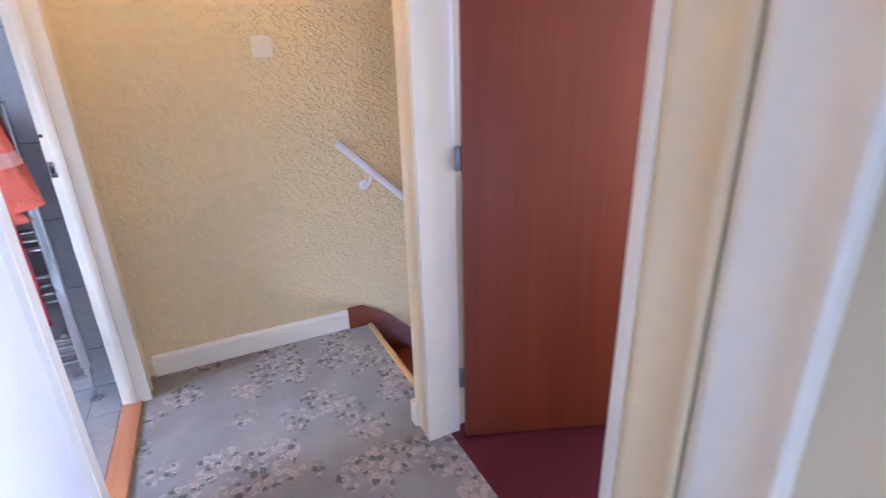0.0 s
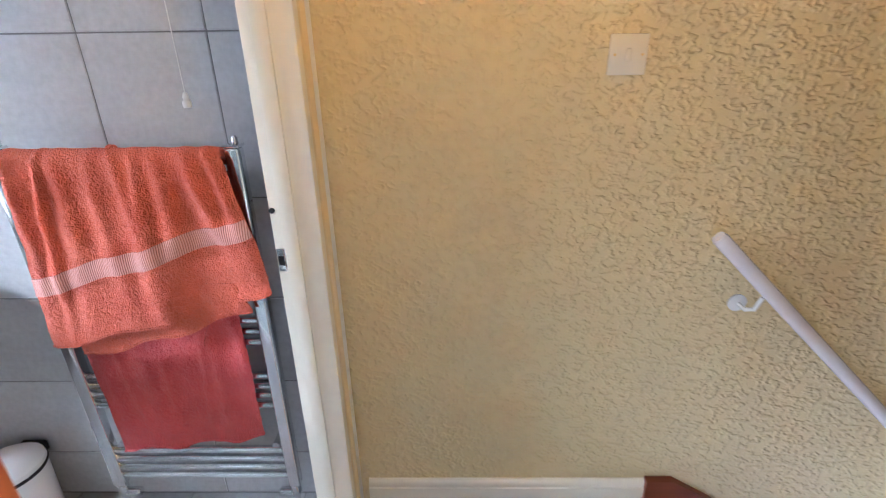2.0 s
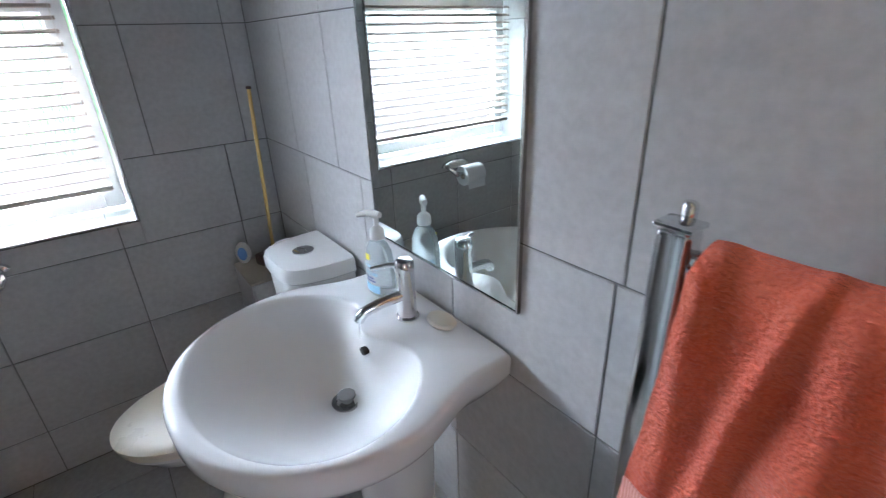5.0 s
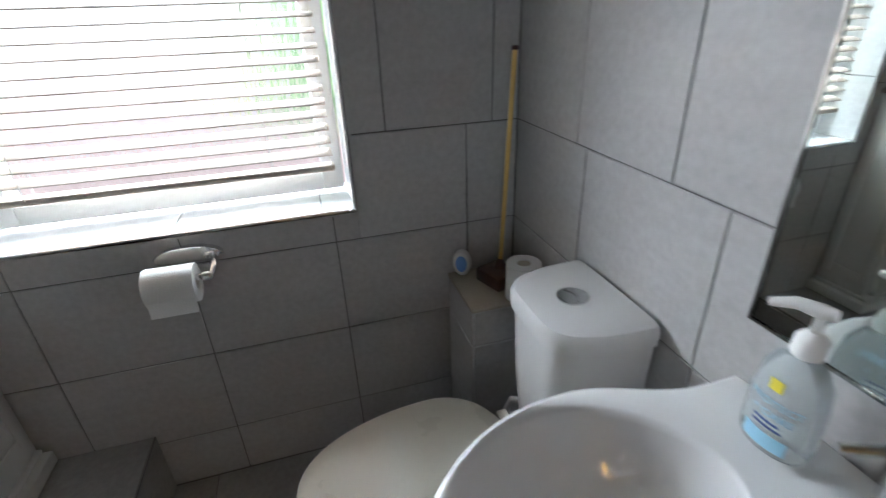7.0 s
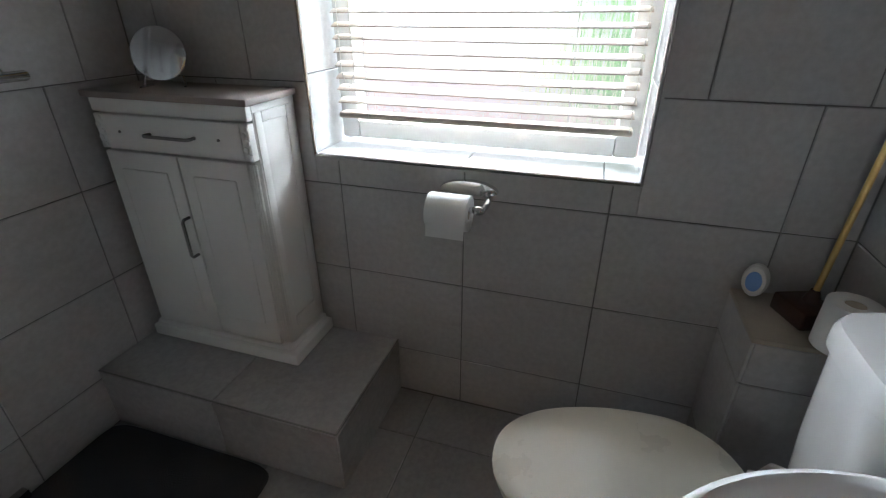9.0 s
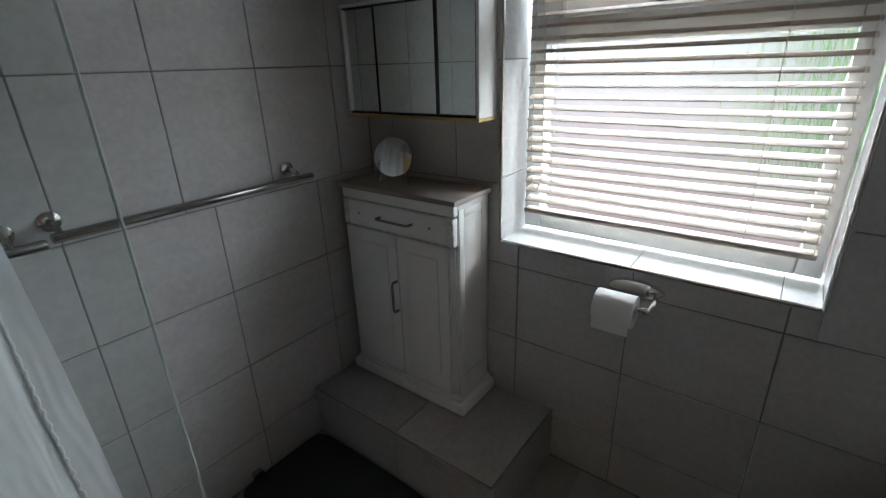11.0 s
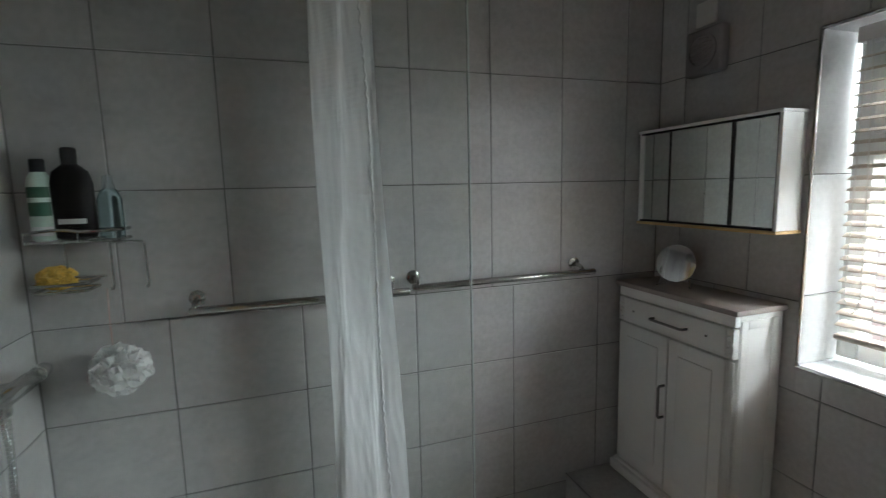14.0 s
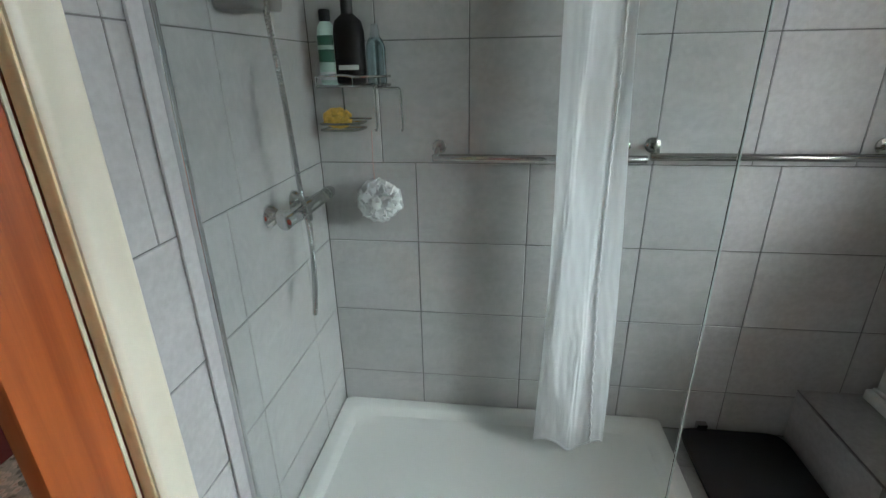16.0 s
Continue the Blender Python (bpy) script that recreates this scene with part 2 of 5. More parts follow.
k.bump(k.noise(420, 2), 0.7, 0.004)
M_CARPET = k


def terry(name, lo, hi):
    k = Mat(name, hi, 0.95, 0.0, Sheen_Weight=0.12)
    loops = k.noise(260, 3)
    broad = k.noise(9, 4)
    k.base(k.mix(0.5, k.ramp(loops, (0.3, lo), (0.7, hi)), k.ramp(broad, (0.3, lo), (0.7, hi))))
    return k.bump(k.math("ADD", loops, k.math("MULTIPLY", k.noise(110, 3), 0.8)), 1.0, 0.009)


M_TOWEL = terry("coral_terry", (0.66, 0.09, 0.045), (0.92, 0.22, 0.115))
M_TOWEL2 = terry("rose_terry", (0.5, 0.04, 0.045), (0.76, 0.11, 0.1))
k = Mat("towel_band", (0.8, 0.4, 0.32), 0.8)
wv = k.node("TexWave", Scale=65.0)
k.link(k.place(), wv.inputs["Vector"])
k.base(k.ramp(wv.outputs["Fac"], (0.2, (0.64, 0.25, 0.19)), (0.8, (0.8, 0.43, 0.36))))
M_BAND = k.bump(wv.outputs["Fac"], 0.6, 0.002)
k = Mat("curtain_fabric", (0.88, 0.89, 0.9), 0.75, 0.0, Transmission_Weight=0.0)
wv = k.node("TexWave", Scale=90.0)
wv.bands_direction = "Z"
k.link(k.place(), wv.inputs["Vector"])
k.base(k.ramp(k.noise(14, 4), (0.3, (0.88, 0.88, 0.89)), (0.7, (0.93, 0.93, 0.94))))
k.bump(k.math("ADD", wv.outputs["Fac"], k.noise(30, 4)), 0.18, 0.002)
thru = k.node("BsdfTranslucent", Color=(0.85, 0.87, 0.9, 1))
both = k.node("MixShader", Fac=0.2)
k.link(k.s.outputs[0], both.inputs[1])
k.link(thru.outputs[0], both.inputs[2])
k.link(both.outputs[0], k.t.nodes["Material Output"].inputs[0])
M_CURTAIN = k
k = Mat("blind_slat", (0.8, 0.76, 0.7), 0.45)
M_SLAT = k.base(k.ramp(k.noise(12, 3), (0.3, (0.55, 0.47, 0.39)), (0.7, (0.62, 0.54, 0.46))))


# ---- mesh helpers ----
def world_of(ob):
    p = Vector((0, 0, 0))
    while ob:
        p += ob.location
        ob = ob.parent
    return p


def finish(name, bm, mat, origin, smooth=38):
    bmesh.ops.recalc_face_normals(bm, faces=bm.faces)
    bmesh.ops.translate(bm, verts=bm.verts, vec=-origin)
    me = bpy.data.meshes.new(name)
    bm.to_mesh(me)
    bm.free()
    me.materials.append(mat.m)
    if smooth:
        me.shade_smooth()
        me.set_sharp_from_angle(angle=radians(38 if smooth is True else smooth))
    return me


def thing(name, at, label, category, group=""):
    """An empty at the thing's base."""
    ob = new(name)
    ob.location = at
    ob.empty_display_size = 0.05
    return tagged(ob, label, category, group)


def part(name, bm, mat, parent, label="", smooth=True):
    me = finish(name, bm, mat, world_of(parent), smooth)
    ob = new(name, me)
    ob.parent = parent
    if label:
        ob["label"] = label
    return ob


def solo(name, bm, mat, at, label, category, group="", kind="", smooth=True):
    at = Vector(at)
    ob = new(name, finish(name, bm, mat, at, smooth))
    ob.location = at
    return tagged(ob, label, category, group, kind)


def B():
    return bmesh.new()


def box(bm, lo, hi, bev=0.0, seg=2):
    r = bmesh.ops.create_cube(bm, size=1)
    vs = r["verts"]
    lo, hi = Vector(lo), Vector(hi)
    for v in vs:
        v.co = Vector(((lo[i] + hi[i]) / 2 + v.co[i] * (hi[i] - lo[i]) for i in range(3)))
    if bev:
        es = list({e for v in vs for e in v.link_edges})
        bmesh.ops.bevel(bm, geom=es, offset=bev, segments=seg, profile=0.5, affect="EDGES")
    return bm


def frame_axes(d):
    d = d.normalized()
    a = d.cross(Vector((0, 0, 1)) if abs(d.z) < 0.9 else Vector((1, 0, 0))).normalized()
    return a, d.cross(a)


def tube(bm, pts, r, seg=12, cap=True, radii=None):
    """A round tube along points."""
    pts = [Vector(p) for p in pts]
    rings = []
    a = None
    for i, p in enumerate(pts):
        d = (pts[min(i + 1, len(pts) - 1)] - pts[max(i - 1, 0)]).normalized()
        if a is None:
            a, _ = frame_axes(d)
        a = (a - d * a.dot(d)).normalized()
        b = d.cross(a)
        rr = radii[i] if radii else r
        rings.append([bm.verts.new(p + (a * math.cos(2 * math.pi * j / seg) + b * math.sin(2 * math.pi * j / seg)) * rr) for j in range(seg)])
    for q, s in zip(rings, rings[1:]):
        for j in range(seg):
            bm.faces.new((q[j], q[(j + 1) % seg], s[(j + 1) % seg], s[j]))
    if cap:
        bm.faces.new(rings[0][::-1])
        bm.faces.new(rings[-1])
    return bm


def arc(p0, p1, p2, n=8):
    """Points of a smooth bend."""
    p0, p1, p2 = Vector(p0), Vector(p1), Vector(p2)
    return [p0 * (1 - t) ** 2 + p1 * 2 * t * (1 - t) + p2 * t * t for t in (i / n for i in range(n + 1))]


def loft(bm, rings, cap0=True, cap1=True):
    vs = [[bm.verts.new(p) for p in ring] for ring in rings]
    n = len(vs[0])
    for q, s in zip(vs, vs[1:]):
        for j in range(n):
            bm.faces.new((q[j], q[(j + 1) % n], s[(j + 1) % n], s[j]))
    if cap0:
        bm.faces.new(vs[0][::-1])
    if cap1:
        bm.faces.new(vs[-1])
    return bm


def lathe(bm, c, profile, seg=28, axis="z", sx=1.0, sy=1.0):
    """Rings of (radius, height) about an axis through c."""
    c = Vector(c)
    rings = []
    for r, h in profile:
        ring = []
        for j in range(seg):
            a = 2 * math.pi * j / seg
            p, q = r * math.cos(a) * sx, r * math.sin(a) * sy
            ring.append(c + {"z": Vector((p, q, h)), "y": Vector((p, h, q)), "x": Vector((h, p, q))}[axis])
        rings.append(ring)
    return loft(bm, rings)


def sheet(bm, nu, nv, f, thick=0.0):
    """A grid surface from f(u, v); thick gives it a back, offset along the surface's normal."""
    pts = [[f(i / nu, j / nv) for j in range(nv + 1)] for i in range(nu + 1)]
    g = [[bm.verts.new(p) for p in row] for row in pts]
    for i in range(nu):
        for j in range(nv):
            bm.faces.new((g[i][j], g[i + 1][j], g[i + 1][j + 1], g[i][j + 1]))
    if thick:
        h = []
        for i in range(nu + 1):
            row = []
            for j in range(nv + 1):
                du = pts[min(i + 1, nu)][j] - pts[max(i - 1, 0)][j]
                dv = pts[i][min(j + 1, nv)] - pts[i][max(j - 1, 0)]
                n = du.cross(dv)
                n = n.normalized() if n.length > 1e-9 else Vector((0, 1, 0))
                row.append(bm.verts.new(pts[i][j] + n * thick))
            h.append(row)
        for i in range(nu):
            for j in range(nv):
                bm.faces.new((h[i][j + 1], h[i + 1][j + 1], h[i + 1][j], h[i][j]))
        ring = [(i, 0) for i in range(nu)] + [(nu, j) for j in range(nv)] + [(i, nv) for i in range(nu, 0, -1)] + [(0, j) for j in range(nv, 0, -1)]
        for (a, b), (c, d) in zip(ring, ring[1:] + ring[:1]):
            bm.faces.new((g[a][b], h[a][b], h[c][d], g[c][d]))
    return bm


# ---- large structure ----
XD, YC, H = 2.25, -2.048, 2.4          # door-wall face, shower-wall face, ceiling
WY0, WY1, WZ0, WZ1 = -1.425, -0.485, 0.871, 1.916  # bathroom window opening


def structure(name, boxes, mat, label, category, bev=0.0):
    bm = B()
    for lo, hi in boxes:
        box(bm, lo, hi, bev)
    return solo(name, bm, mat, (0, 0, 0), label, category, kind="structure", smooth=False)


G = 0.003  # joint depth behind the tile faces
wall_window = structure("wall_window", [((-0.28, YC - 0.2, 0), (-G, WY0, H)), ((-0.28, WY1, 0), (-G, 0.2, H)),
                                        ((-0.28, WY0, 0), (-G, WY1, WZ0)), ((-0.28, WY0, WZ1), (-G, WY1, H))],
                        M_GROUT, "grey tiled outer wall with a deep window opening", "wall")
wall_mirror = structure("wall_mirror", [((-G, G, 0), (2.336, 0.2, H))], M_GROUT, "grey tiled wall behind basin and towel rail", "wall")
wall_shower = structure("wall_shower", [((-G, YC - 0.2, 0), (XD + 0.17, YC - G, H))], M_GROUT, "grey tiled wall with long grab rails", "wall")
wall_door = structure("wall_door", [((XD + G, YC - G, 0), (2.275, -1.03, H)), ((2.325, YC - G, 0), (2.40, -1.03, H)), ((2.275, YC - G, 0), (2.325, -1.98, H)), ((2.275, -1.98, 2.06), (2.325, -1.03, H)),
                                    ((2.336, -0.2, 0), (2.40, -0.002, H)), ((XD + G, -1.03, 2.06), (2.40, -0.2, H))],
                      M_GROUT, "tiled partition wall with the bathroom doorway", "wall")
ceiling = structure("ceiling", [((-0.28, -3.5, H), (8.0, 0.2, H + 0.1))], M_CEIL, "plain white painted ceiling", "ceiling")
floor = structure("floor", [((-0.1, YC - 0.1, -0.2), (2.336, 0.1, -0.004))], M_GROUT, "dark grey tiled bathroom floor", "floor")
carpet = structure("floor_landing", [((2.395, -3.4, -0.2), (3.475, -0.03, 0.0))], M_CARPET, "floral sage and pink landing carpet", "carpet")
wall_landing = structure("wall_landing", [((2.34, -0.03, -3.0), (8.0, 0.2, H))], M_PAPERWALL, "cream embossed wallpaper wall along the stairs", "wall")
lining = structure("wall_landing_side", [((2.401, -3.4, 0), (2.412, -1.04, H)), ((2.401, -0.2, 0), (2.412, -0.032, H)), ((2.401, -1.04, 2.06), (2.412, -0.2, H))],
                   M_PLAINWALL, "smooth white painted landing side of the partition", "wall")
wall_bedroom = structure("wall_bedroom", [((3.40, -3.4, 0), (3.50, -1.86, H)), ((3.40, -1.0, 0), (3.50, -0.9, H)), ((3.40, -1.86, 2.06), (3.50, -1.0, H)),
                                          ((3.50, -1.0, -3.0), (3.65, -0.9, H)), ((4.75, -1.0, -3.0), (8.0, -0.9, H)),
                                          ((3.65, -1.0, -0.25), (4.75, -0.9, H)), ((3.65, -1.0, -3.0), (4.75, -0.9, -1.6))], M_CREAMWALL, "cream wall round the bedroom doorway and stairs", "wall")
structure("wall_landing_end", [((2.2, -3.5, 0), (2.55, -3.4, H)), ((3.38, -3.5, 0), (8.0, -3.4, H)), ((2.55, -3.5, 2.03), (3.38, -3.4, H))], M_PAPERWALL, "plain cream wall closing the landing", "wall")
structure("wall_bedroom_far", [((7.2, -3.4, 0), (7.3, -3.0, H)), ((7.2, -1.4, 0), (7.3, -1.0, H)), ((7.2, -3.0, 0), (7.3, -1.4, 0.85)), ((7.2, -3.0, 2.1), (7.3, -1.4, H))],
          M_CEIL, "pale bedroom wall with a bright window", "wall")
structure("wall_hall_end", [((7.5, -0.9, -3.0), (7.6, -0.03, -1.5)), ((7.5, -0.9, 0.1), (7.6, -0.03, H))], M_CEIL, "plain wall closing the stairwell", "wall")
structure("floor_bedroom", [((3.476, -3.4, -0.2), (7.3, -1.0, 0.0))], M_MAGENTA, "deep magenta bedroom carpet", "carpet")
structure("floor_hall", [((3.4, -0.9, -3.1), (7.6, -0.03, -3.0))], M_RUNNER, "pale pink carpet of the hall below", "carpet")


# ---- joinery of the bathroom doorway ----
def moulded(bm, along, lo, hi, face, side, width, out):
    """An architrave: a board with a stepped, rounded face. along: axis; face: plane coordinate; side: start across."""
    prof = [(0, 0), (0, 0.4), (0.1, 0.75), (0.2, 0.8), (0.3, 0.62), (0.75, 0.62), (0.85, 0.95), (0.95, 1), (1, 0.85), (1, 0)]
    rings = []
    for end in (lo, hi):
        ring = []
        for a, b in prof:
            p = [0, 0, 0]
            p["xyz".index(along)] = end
            cross = 1 if along != "y" else 2
            p[0] = face + out * b
            p[cross] = side + width * a
            ring.append(Vector(p))
        rings.append(ring)
    return loft(bm, rings)


door1 = thing("door_1", (2.33, -0.62, 0), "cream painted bathroom door frame, standing open", "door frame")
door1["kind"] = "structure"
bm = B()
box(bm, (2.328, -0.23, 0), (2.434, -0.2, 2.06), 0.003)
jamb = part("jamb", bm, M_GLOSS, door1)
bm = B()
box(bm, (2.248, -1.04, 0), (2.276, -1.018, 2.06), 0.003)
part("jamb", bm, M_CREAM, door1)
bm = B()
box(bm, (2.322, -1.04, 0), (2.42, -1.0, 2.06), 0.003)
part("jamb", bm, M_GLOSS, door1)
bm = B()
box(bm, (2.285, -1.012, 2.03), (2.42, -0.228, 2.06), 0.003)
part("head", bm, M_GLOSS, door1)
bm = B()
box(bm, (2.352, -0.238, 0), (2.385, -0.2285, 2.03), 0.002)
part("door_stop", bm, M_GLOSS, door1)
bm = B()
moulded(bm, "z", 0, 2.11, 2.412, -1.0, -0.075, 0.02)
part("architrave", bm, M_GLOSS, door1)
bm = B()
moulded(bm, "z", 0, 2.11, 2.412, -0.2, 0.06, 0.02)
part("architrave", bm, M_CREAM, door1)
bm = B()
moulded(bm, "z", 0, 2.11, XD, -1.022, -0.081, -0.018)
part("architrave", bm, M_GLOSS, door1, "cream bathroom-side architrave")
bm = B()
box(bm, (2.331, -0.2325, 0.98), (2.35, -0.2275, 1.035), 0.001)
plate = part("strike_plate", bm, M_STEEL, door1, "small metal strike plate")
bm = B()
box(bm, (2.334, -0.2332, 0.995), (2.346, -0.2322, 1.018))
part("latch_hole", bm, M_HOLE, plate)
bm = B()
lathe(bm, (2.335, -0.234, 1.124), [(0.006, 0), (0.006, 0.004)], 12, "y")
part("screw_hole", bm, M_HOLE, door1)
pdoor = thing("bathroom_door", (2.3, -1.3, 0.012), "orange sapele flush door slid mostly into the wall", "door")
part("panel", box(B(), (2.282, -1.66, 0.014), (2.318, -0.878, 2.03), 0.002), M_ORANGEWOOD, pdoor)
part("edge_bead", box(B(), (2.2775, -1.017, 0.014), (2.2815, -1.009, 2.03), 0.001, 1), M_GLOSS, pdoor, "thin white sealing bead")
solo("threshold", box(B(), (2.325, -1.01, -0.01), (2.40, -0.23, 0.012), 0.004), M_STRIP, (2.36, -0.62, 0), "orange wood threshold strip in the doorway", "threshold", kind="structure")


# ---- skirting, switch, handrail and stairs ----
def skirting(name, x0, x1, y, label):
    prof = [(0, 0), (0.016, 0), (0.016, 0.072), (0.012, 0.076), (0.014, 0.085), (0.01, 0.1), (0.004, 0.106), (0, 0.106)]
    return solo(name, loft(B(), [[Vector((x, y - d, z)) for d, z in prof] for x in (x0, x1)]), M_GLOSS, ((x0 + x1) / 2, y, 0), label, "skirting", kind="structure")


skirting("baseboard", 2.437, 3.362, -0.03, "white moulded skirting board below the wallpaper")
sw = thing("light_switch", (3.123, -0.03, 1.38), "ivory single light switch on embossed wall", "light switch")
part("plate", box(B(), (3.08, -0.039, 1.379), (3.166, -0.03, 1.466), 0.003), M_SWITCH, sw)
part("rocker", box(B(), (3.117, -0.044, 1.409), (3.129, -0.038, 1.436), 0.002), M_SWITCH, sw)
for sx in (3.092, 3.154):
    part("screw", lathe(B(), (sx, -0.0395, 1.4225), [(0.003, -0.0012), (0.003, 0)], 10, "y"), M_BRASS, sw)

rail = thing("handrail", (3.4, -0.09, 0.99), "pale grey painted stair handrail on wall brackets", "handrail")
SL = -0.945
p0 = Vector((3.385, -0.095, 1.002))
rings = []
dirv = Vector((1, 0, SL)).normalized()
upv = Vector((-dirv.z, 0, dirv.x))
for s in (0, 0.012, 2.6):
    f = 0.85 if s == 0 else 1.0
    c = p0 + dirv * s
    rings.append([c + upv * (0.019 * f * b) + Vector((0, 0.015 * f * a, 0)) for a, b in ((-1, -0.6), (-1, 0.4), (-0.7, 0.85), (0, 1), (0.7, 0.85), (1, 0.4), (1, -0.6), (0.6, -1), (-0.6, -1))])
part("rail", loft(B(), rings), M_RAILGREY, rail)
for d in (0.21, 1.34):
    c = p0 + dirv * d
    bm = B()
    tube(bm, [(c.x - 0.02, -0.032, c.z - 0.08), (c.x - 0.02, -0.07, c.z - 0.08), (c.x - 0.01, -0.09, c.z - 0.068), (c.x, -0.095, c.z - 0.03)], 0.006, 10)
    br = part("bracket", bm, M_WHITE, rail, "white metal bracket")
    part("rose", lathe(B(), (c.x - 0.02, -0.03, c.z - 0.08), [(0.026, 0), (0.026, -0.004), (0.016, -0.008), (0.004, -0.009)], 20, "y"), M_WHITE, br)

stairs = thing("stairs", (3.48, -0.47, 0), "dark red-brown wooden stairs going down", "stairs")
stairs["kind"] = "structure"
RISE, GO = 0.198, 0.21
bm = B()
box(bm, (3.462, -0.885, -0.03), (3.492, -0.05, 0.008), 0.008)
part("nosing", bm, M_LIGHTWOOD, stairs, "pale wooden nosing at the top")
for i in range(14):
    x, z = 3.485 + GO * i, -RISE * (i + 1)
    part("tread", box(B(), (x - 0.02, -0.895, z - 0.03), (x + GO + 0.01, -0.06, z), 0.006), M_STAIR, stairs)
    part("riser", box(B(), (x - 0.001, -0.895, z), (x + 0.016, -0.06, z + RISE - 0.03)), M_STAIR, stairs)
bm = B()
zs = [(3.362, 0.0), (3.362, 0.115), (3.45, 0.115), (3.6, 0.02), (6.4, 0.02 - 2.8 * RISE / GO), (6.4, -0.3 - 2.8 * RISE / GO), (3.5, -0.2), (3.47, 0.0)]
loft(bm, [[Vector((x, y, z)) for x, z in zs] for y in (-0.031, -0.058)])
part("stringer", bm, M_STAIR, stairs, "stained wooden string board along the wall")
newel = thing("newel_cap", (3.98, -0.86, -0.2), "cream painted post beside the stairs", "newel post")
bm = B()
box(bm, (3.95, -0.895, -2.9), (4.03, -0.815, 0.56), 0.006)
part("post", bm, M_CREAM, newel)

# ---- bedroom doorway, door and what shows beyond ----
door2 = thing("door_2", (3.45, -1.43, 0), "cream painted bedroom door frame with an open door", "door frame")
door2["kind"] = "structure"
for y0, y1 in ((-1.03, -1.0), (-1.86, -1.83)):
    part("jamb", box(B(), (3.385, y0, 0), (3.515, y1, 2.06), 0.003), M_GLOSS, door2)
part("head", box(B(), (3.385, -1.83, 2.03), (3.515, -1.03, 2.06), 0.003), M_GLOSS, door2)
bm = B()
moulded(bm, "z", 0, 2.11, 3.40, -1.0, 0.085, -0.02)
part("architrave", bm, M_CREAM, door2)
bm = B()
moulded(bm, "z", 0, 2.11, 3.40, -1.855, -0.12, -0.022)
part("architrave", bm, M_CREAM, door2)
bm = B()
moulded(bm, "z", 0, 2.11, 3.40, -1.977, -0.13, -0.03)
part("architrave", bm, M_GLOSS, door2)
part("plinth", box(B(), (3.37, -0.935, 0), (3.4, -0.885, 0.1), 0.008), M_GLOSS, door2)
leaf = thing("bedroom_door", (3.55, -1.06, 0), "dark red sapele flush door standing wide open", "door")
SWING = Matrix.Translation((3.53, -1.04, 0)) @ Matrix.Rotation(radians(-22), 4, "Z") @ Matrix.Translation((-3.53, 1.04, 0))


def swung(bm):
    bmesh.ops.transform(bm, matrix=SWING, verts=bm.verts)
    return bm


part("panel", swung(box(B(), (3.53, -1.08, 0.008), (4.29, -1.04, 2.02), 0.002)), M_SAPELE, leaf)
for z in (0.2, 1.0, 1.8):
    part("hinge", swung(box(B(), (3.512, -1.045, z), (3.534, -1.03, z + 0.075), 0.002)), M_DARKMETAL, leaf)
hx = 4.205
hd = part("handle", swung(box(B(), (hx - 0.02, -1.088, 0.9), (hx + 0.02, -1.0802, 1.05), 0.003)), M_STEEL, leaf, "satin metal lever handle")
part("lever", swung(tube(B(), [(hx, -1.085, 1.0), (hx, -1.12, 1.0), (hx - 0.02, -1.13, 1.0), (hx - 0.11, -1.13, 0.998)], 0.009, 10)), M_STEEL, hd)
win2 = thing("window_2", (7.25, -2.2, 0.85), "bright bedroom window with pale net curtain", "window")
win2["kind"] = "structure"
bm = B()
for lo, hi in (((7.21, -3.0, 0.85), (7.27, -2.94, 2.1)), ((7.21, -1.46, 0.85), (7.27, -1.4, 2.1)), ((7.21, -2.94, 0.85), (7.27, -1.46, 0.91)), ((7.21, -2.94, 2.04), (7.27, -1.46, 2.1)), ((7.21, -2.23, 0.91), (7.27, -2.17, 2.04))):
    box(bm, lo, hi, 0.004)
part("window_frame", bm, M_UPVC, win2)
for ya in (-2.94, -2.17):
    pn = part("pane", box(B(), (7.235, ya, 0.91), (7.245, ya + 0.71, 2.04)), M_GLASS, win2)
    pn.visible_shadow = False

# chair and bed beyond the bedroom door
chair = thing("fireside_chair", (4.5, -1.62, 0), "wooden fireside chair with pale floral upholstered cushions", "armchair")
CX, CY = 4.5, -1.62
for sx in (-0.25, 0.25):
    x = CX + sx
    part("back_post", loft(B(), [[Vector((x + 0.02 * a, CY + yy + 0.032 * b, z)) for a, b in ((-1, -1), (1, -1), (1, 1), (-1, 1))] for z, yy in ((0, 0.3), (0.22, 0.22), (0.42, 0.2), (0.7, 0.26), (0.95, 0.34), (1.0, 0.35))]), M_CHAIRWOOD, chair, "", 20)
    part("front_leg", loft(B(), [[Vector((x + k * a, CY - 0.3 + k * b, z)) for a, b in ((-1, -1), (1, -1), (1, 1), (-1, 1))] for z, k in ((0, 0.018), (0.4, 0.025), (0.58, 0.02))]), M_CHAIRWOOD, chair, "", 20)
    part("armrest", tube(B(), [(x, CY + 0.27, 0.6), (x, CY + 0.05, 0.62), (x, CY - 0.2, 0.61), (x, CY - 0.34, 0.585)], 0.026, 10, radii=[0.02, 0.026, 0.03, 0.022]), M_CHAIRWOOD, chair)
    part("side_rail", box(B(), (x - 0.016, CY - 0.28, 0.28), (x + 0.016, CY + 0.2, 0.35), 0.006), M_CHAIRWOOD, chair)
part("front_rail", box(B(), (CX - 0.23, CY - 0.315, 0.28), (CX + 0.23, CY - 0.285, 0.35), 0.006), M_CHAIRWOOD, chair)
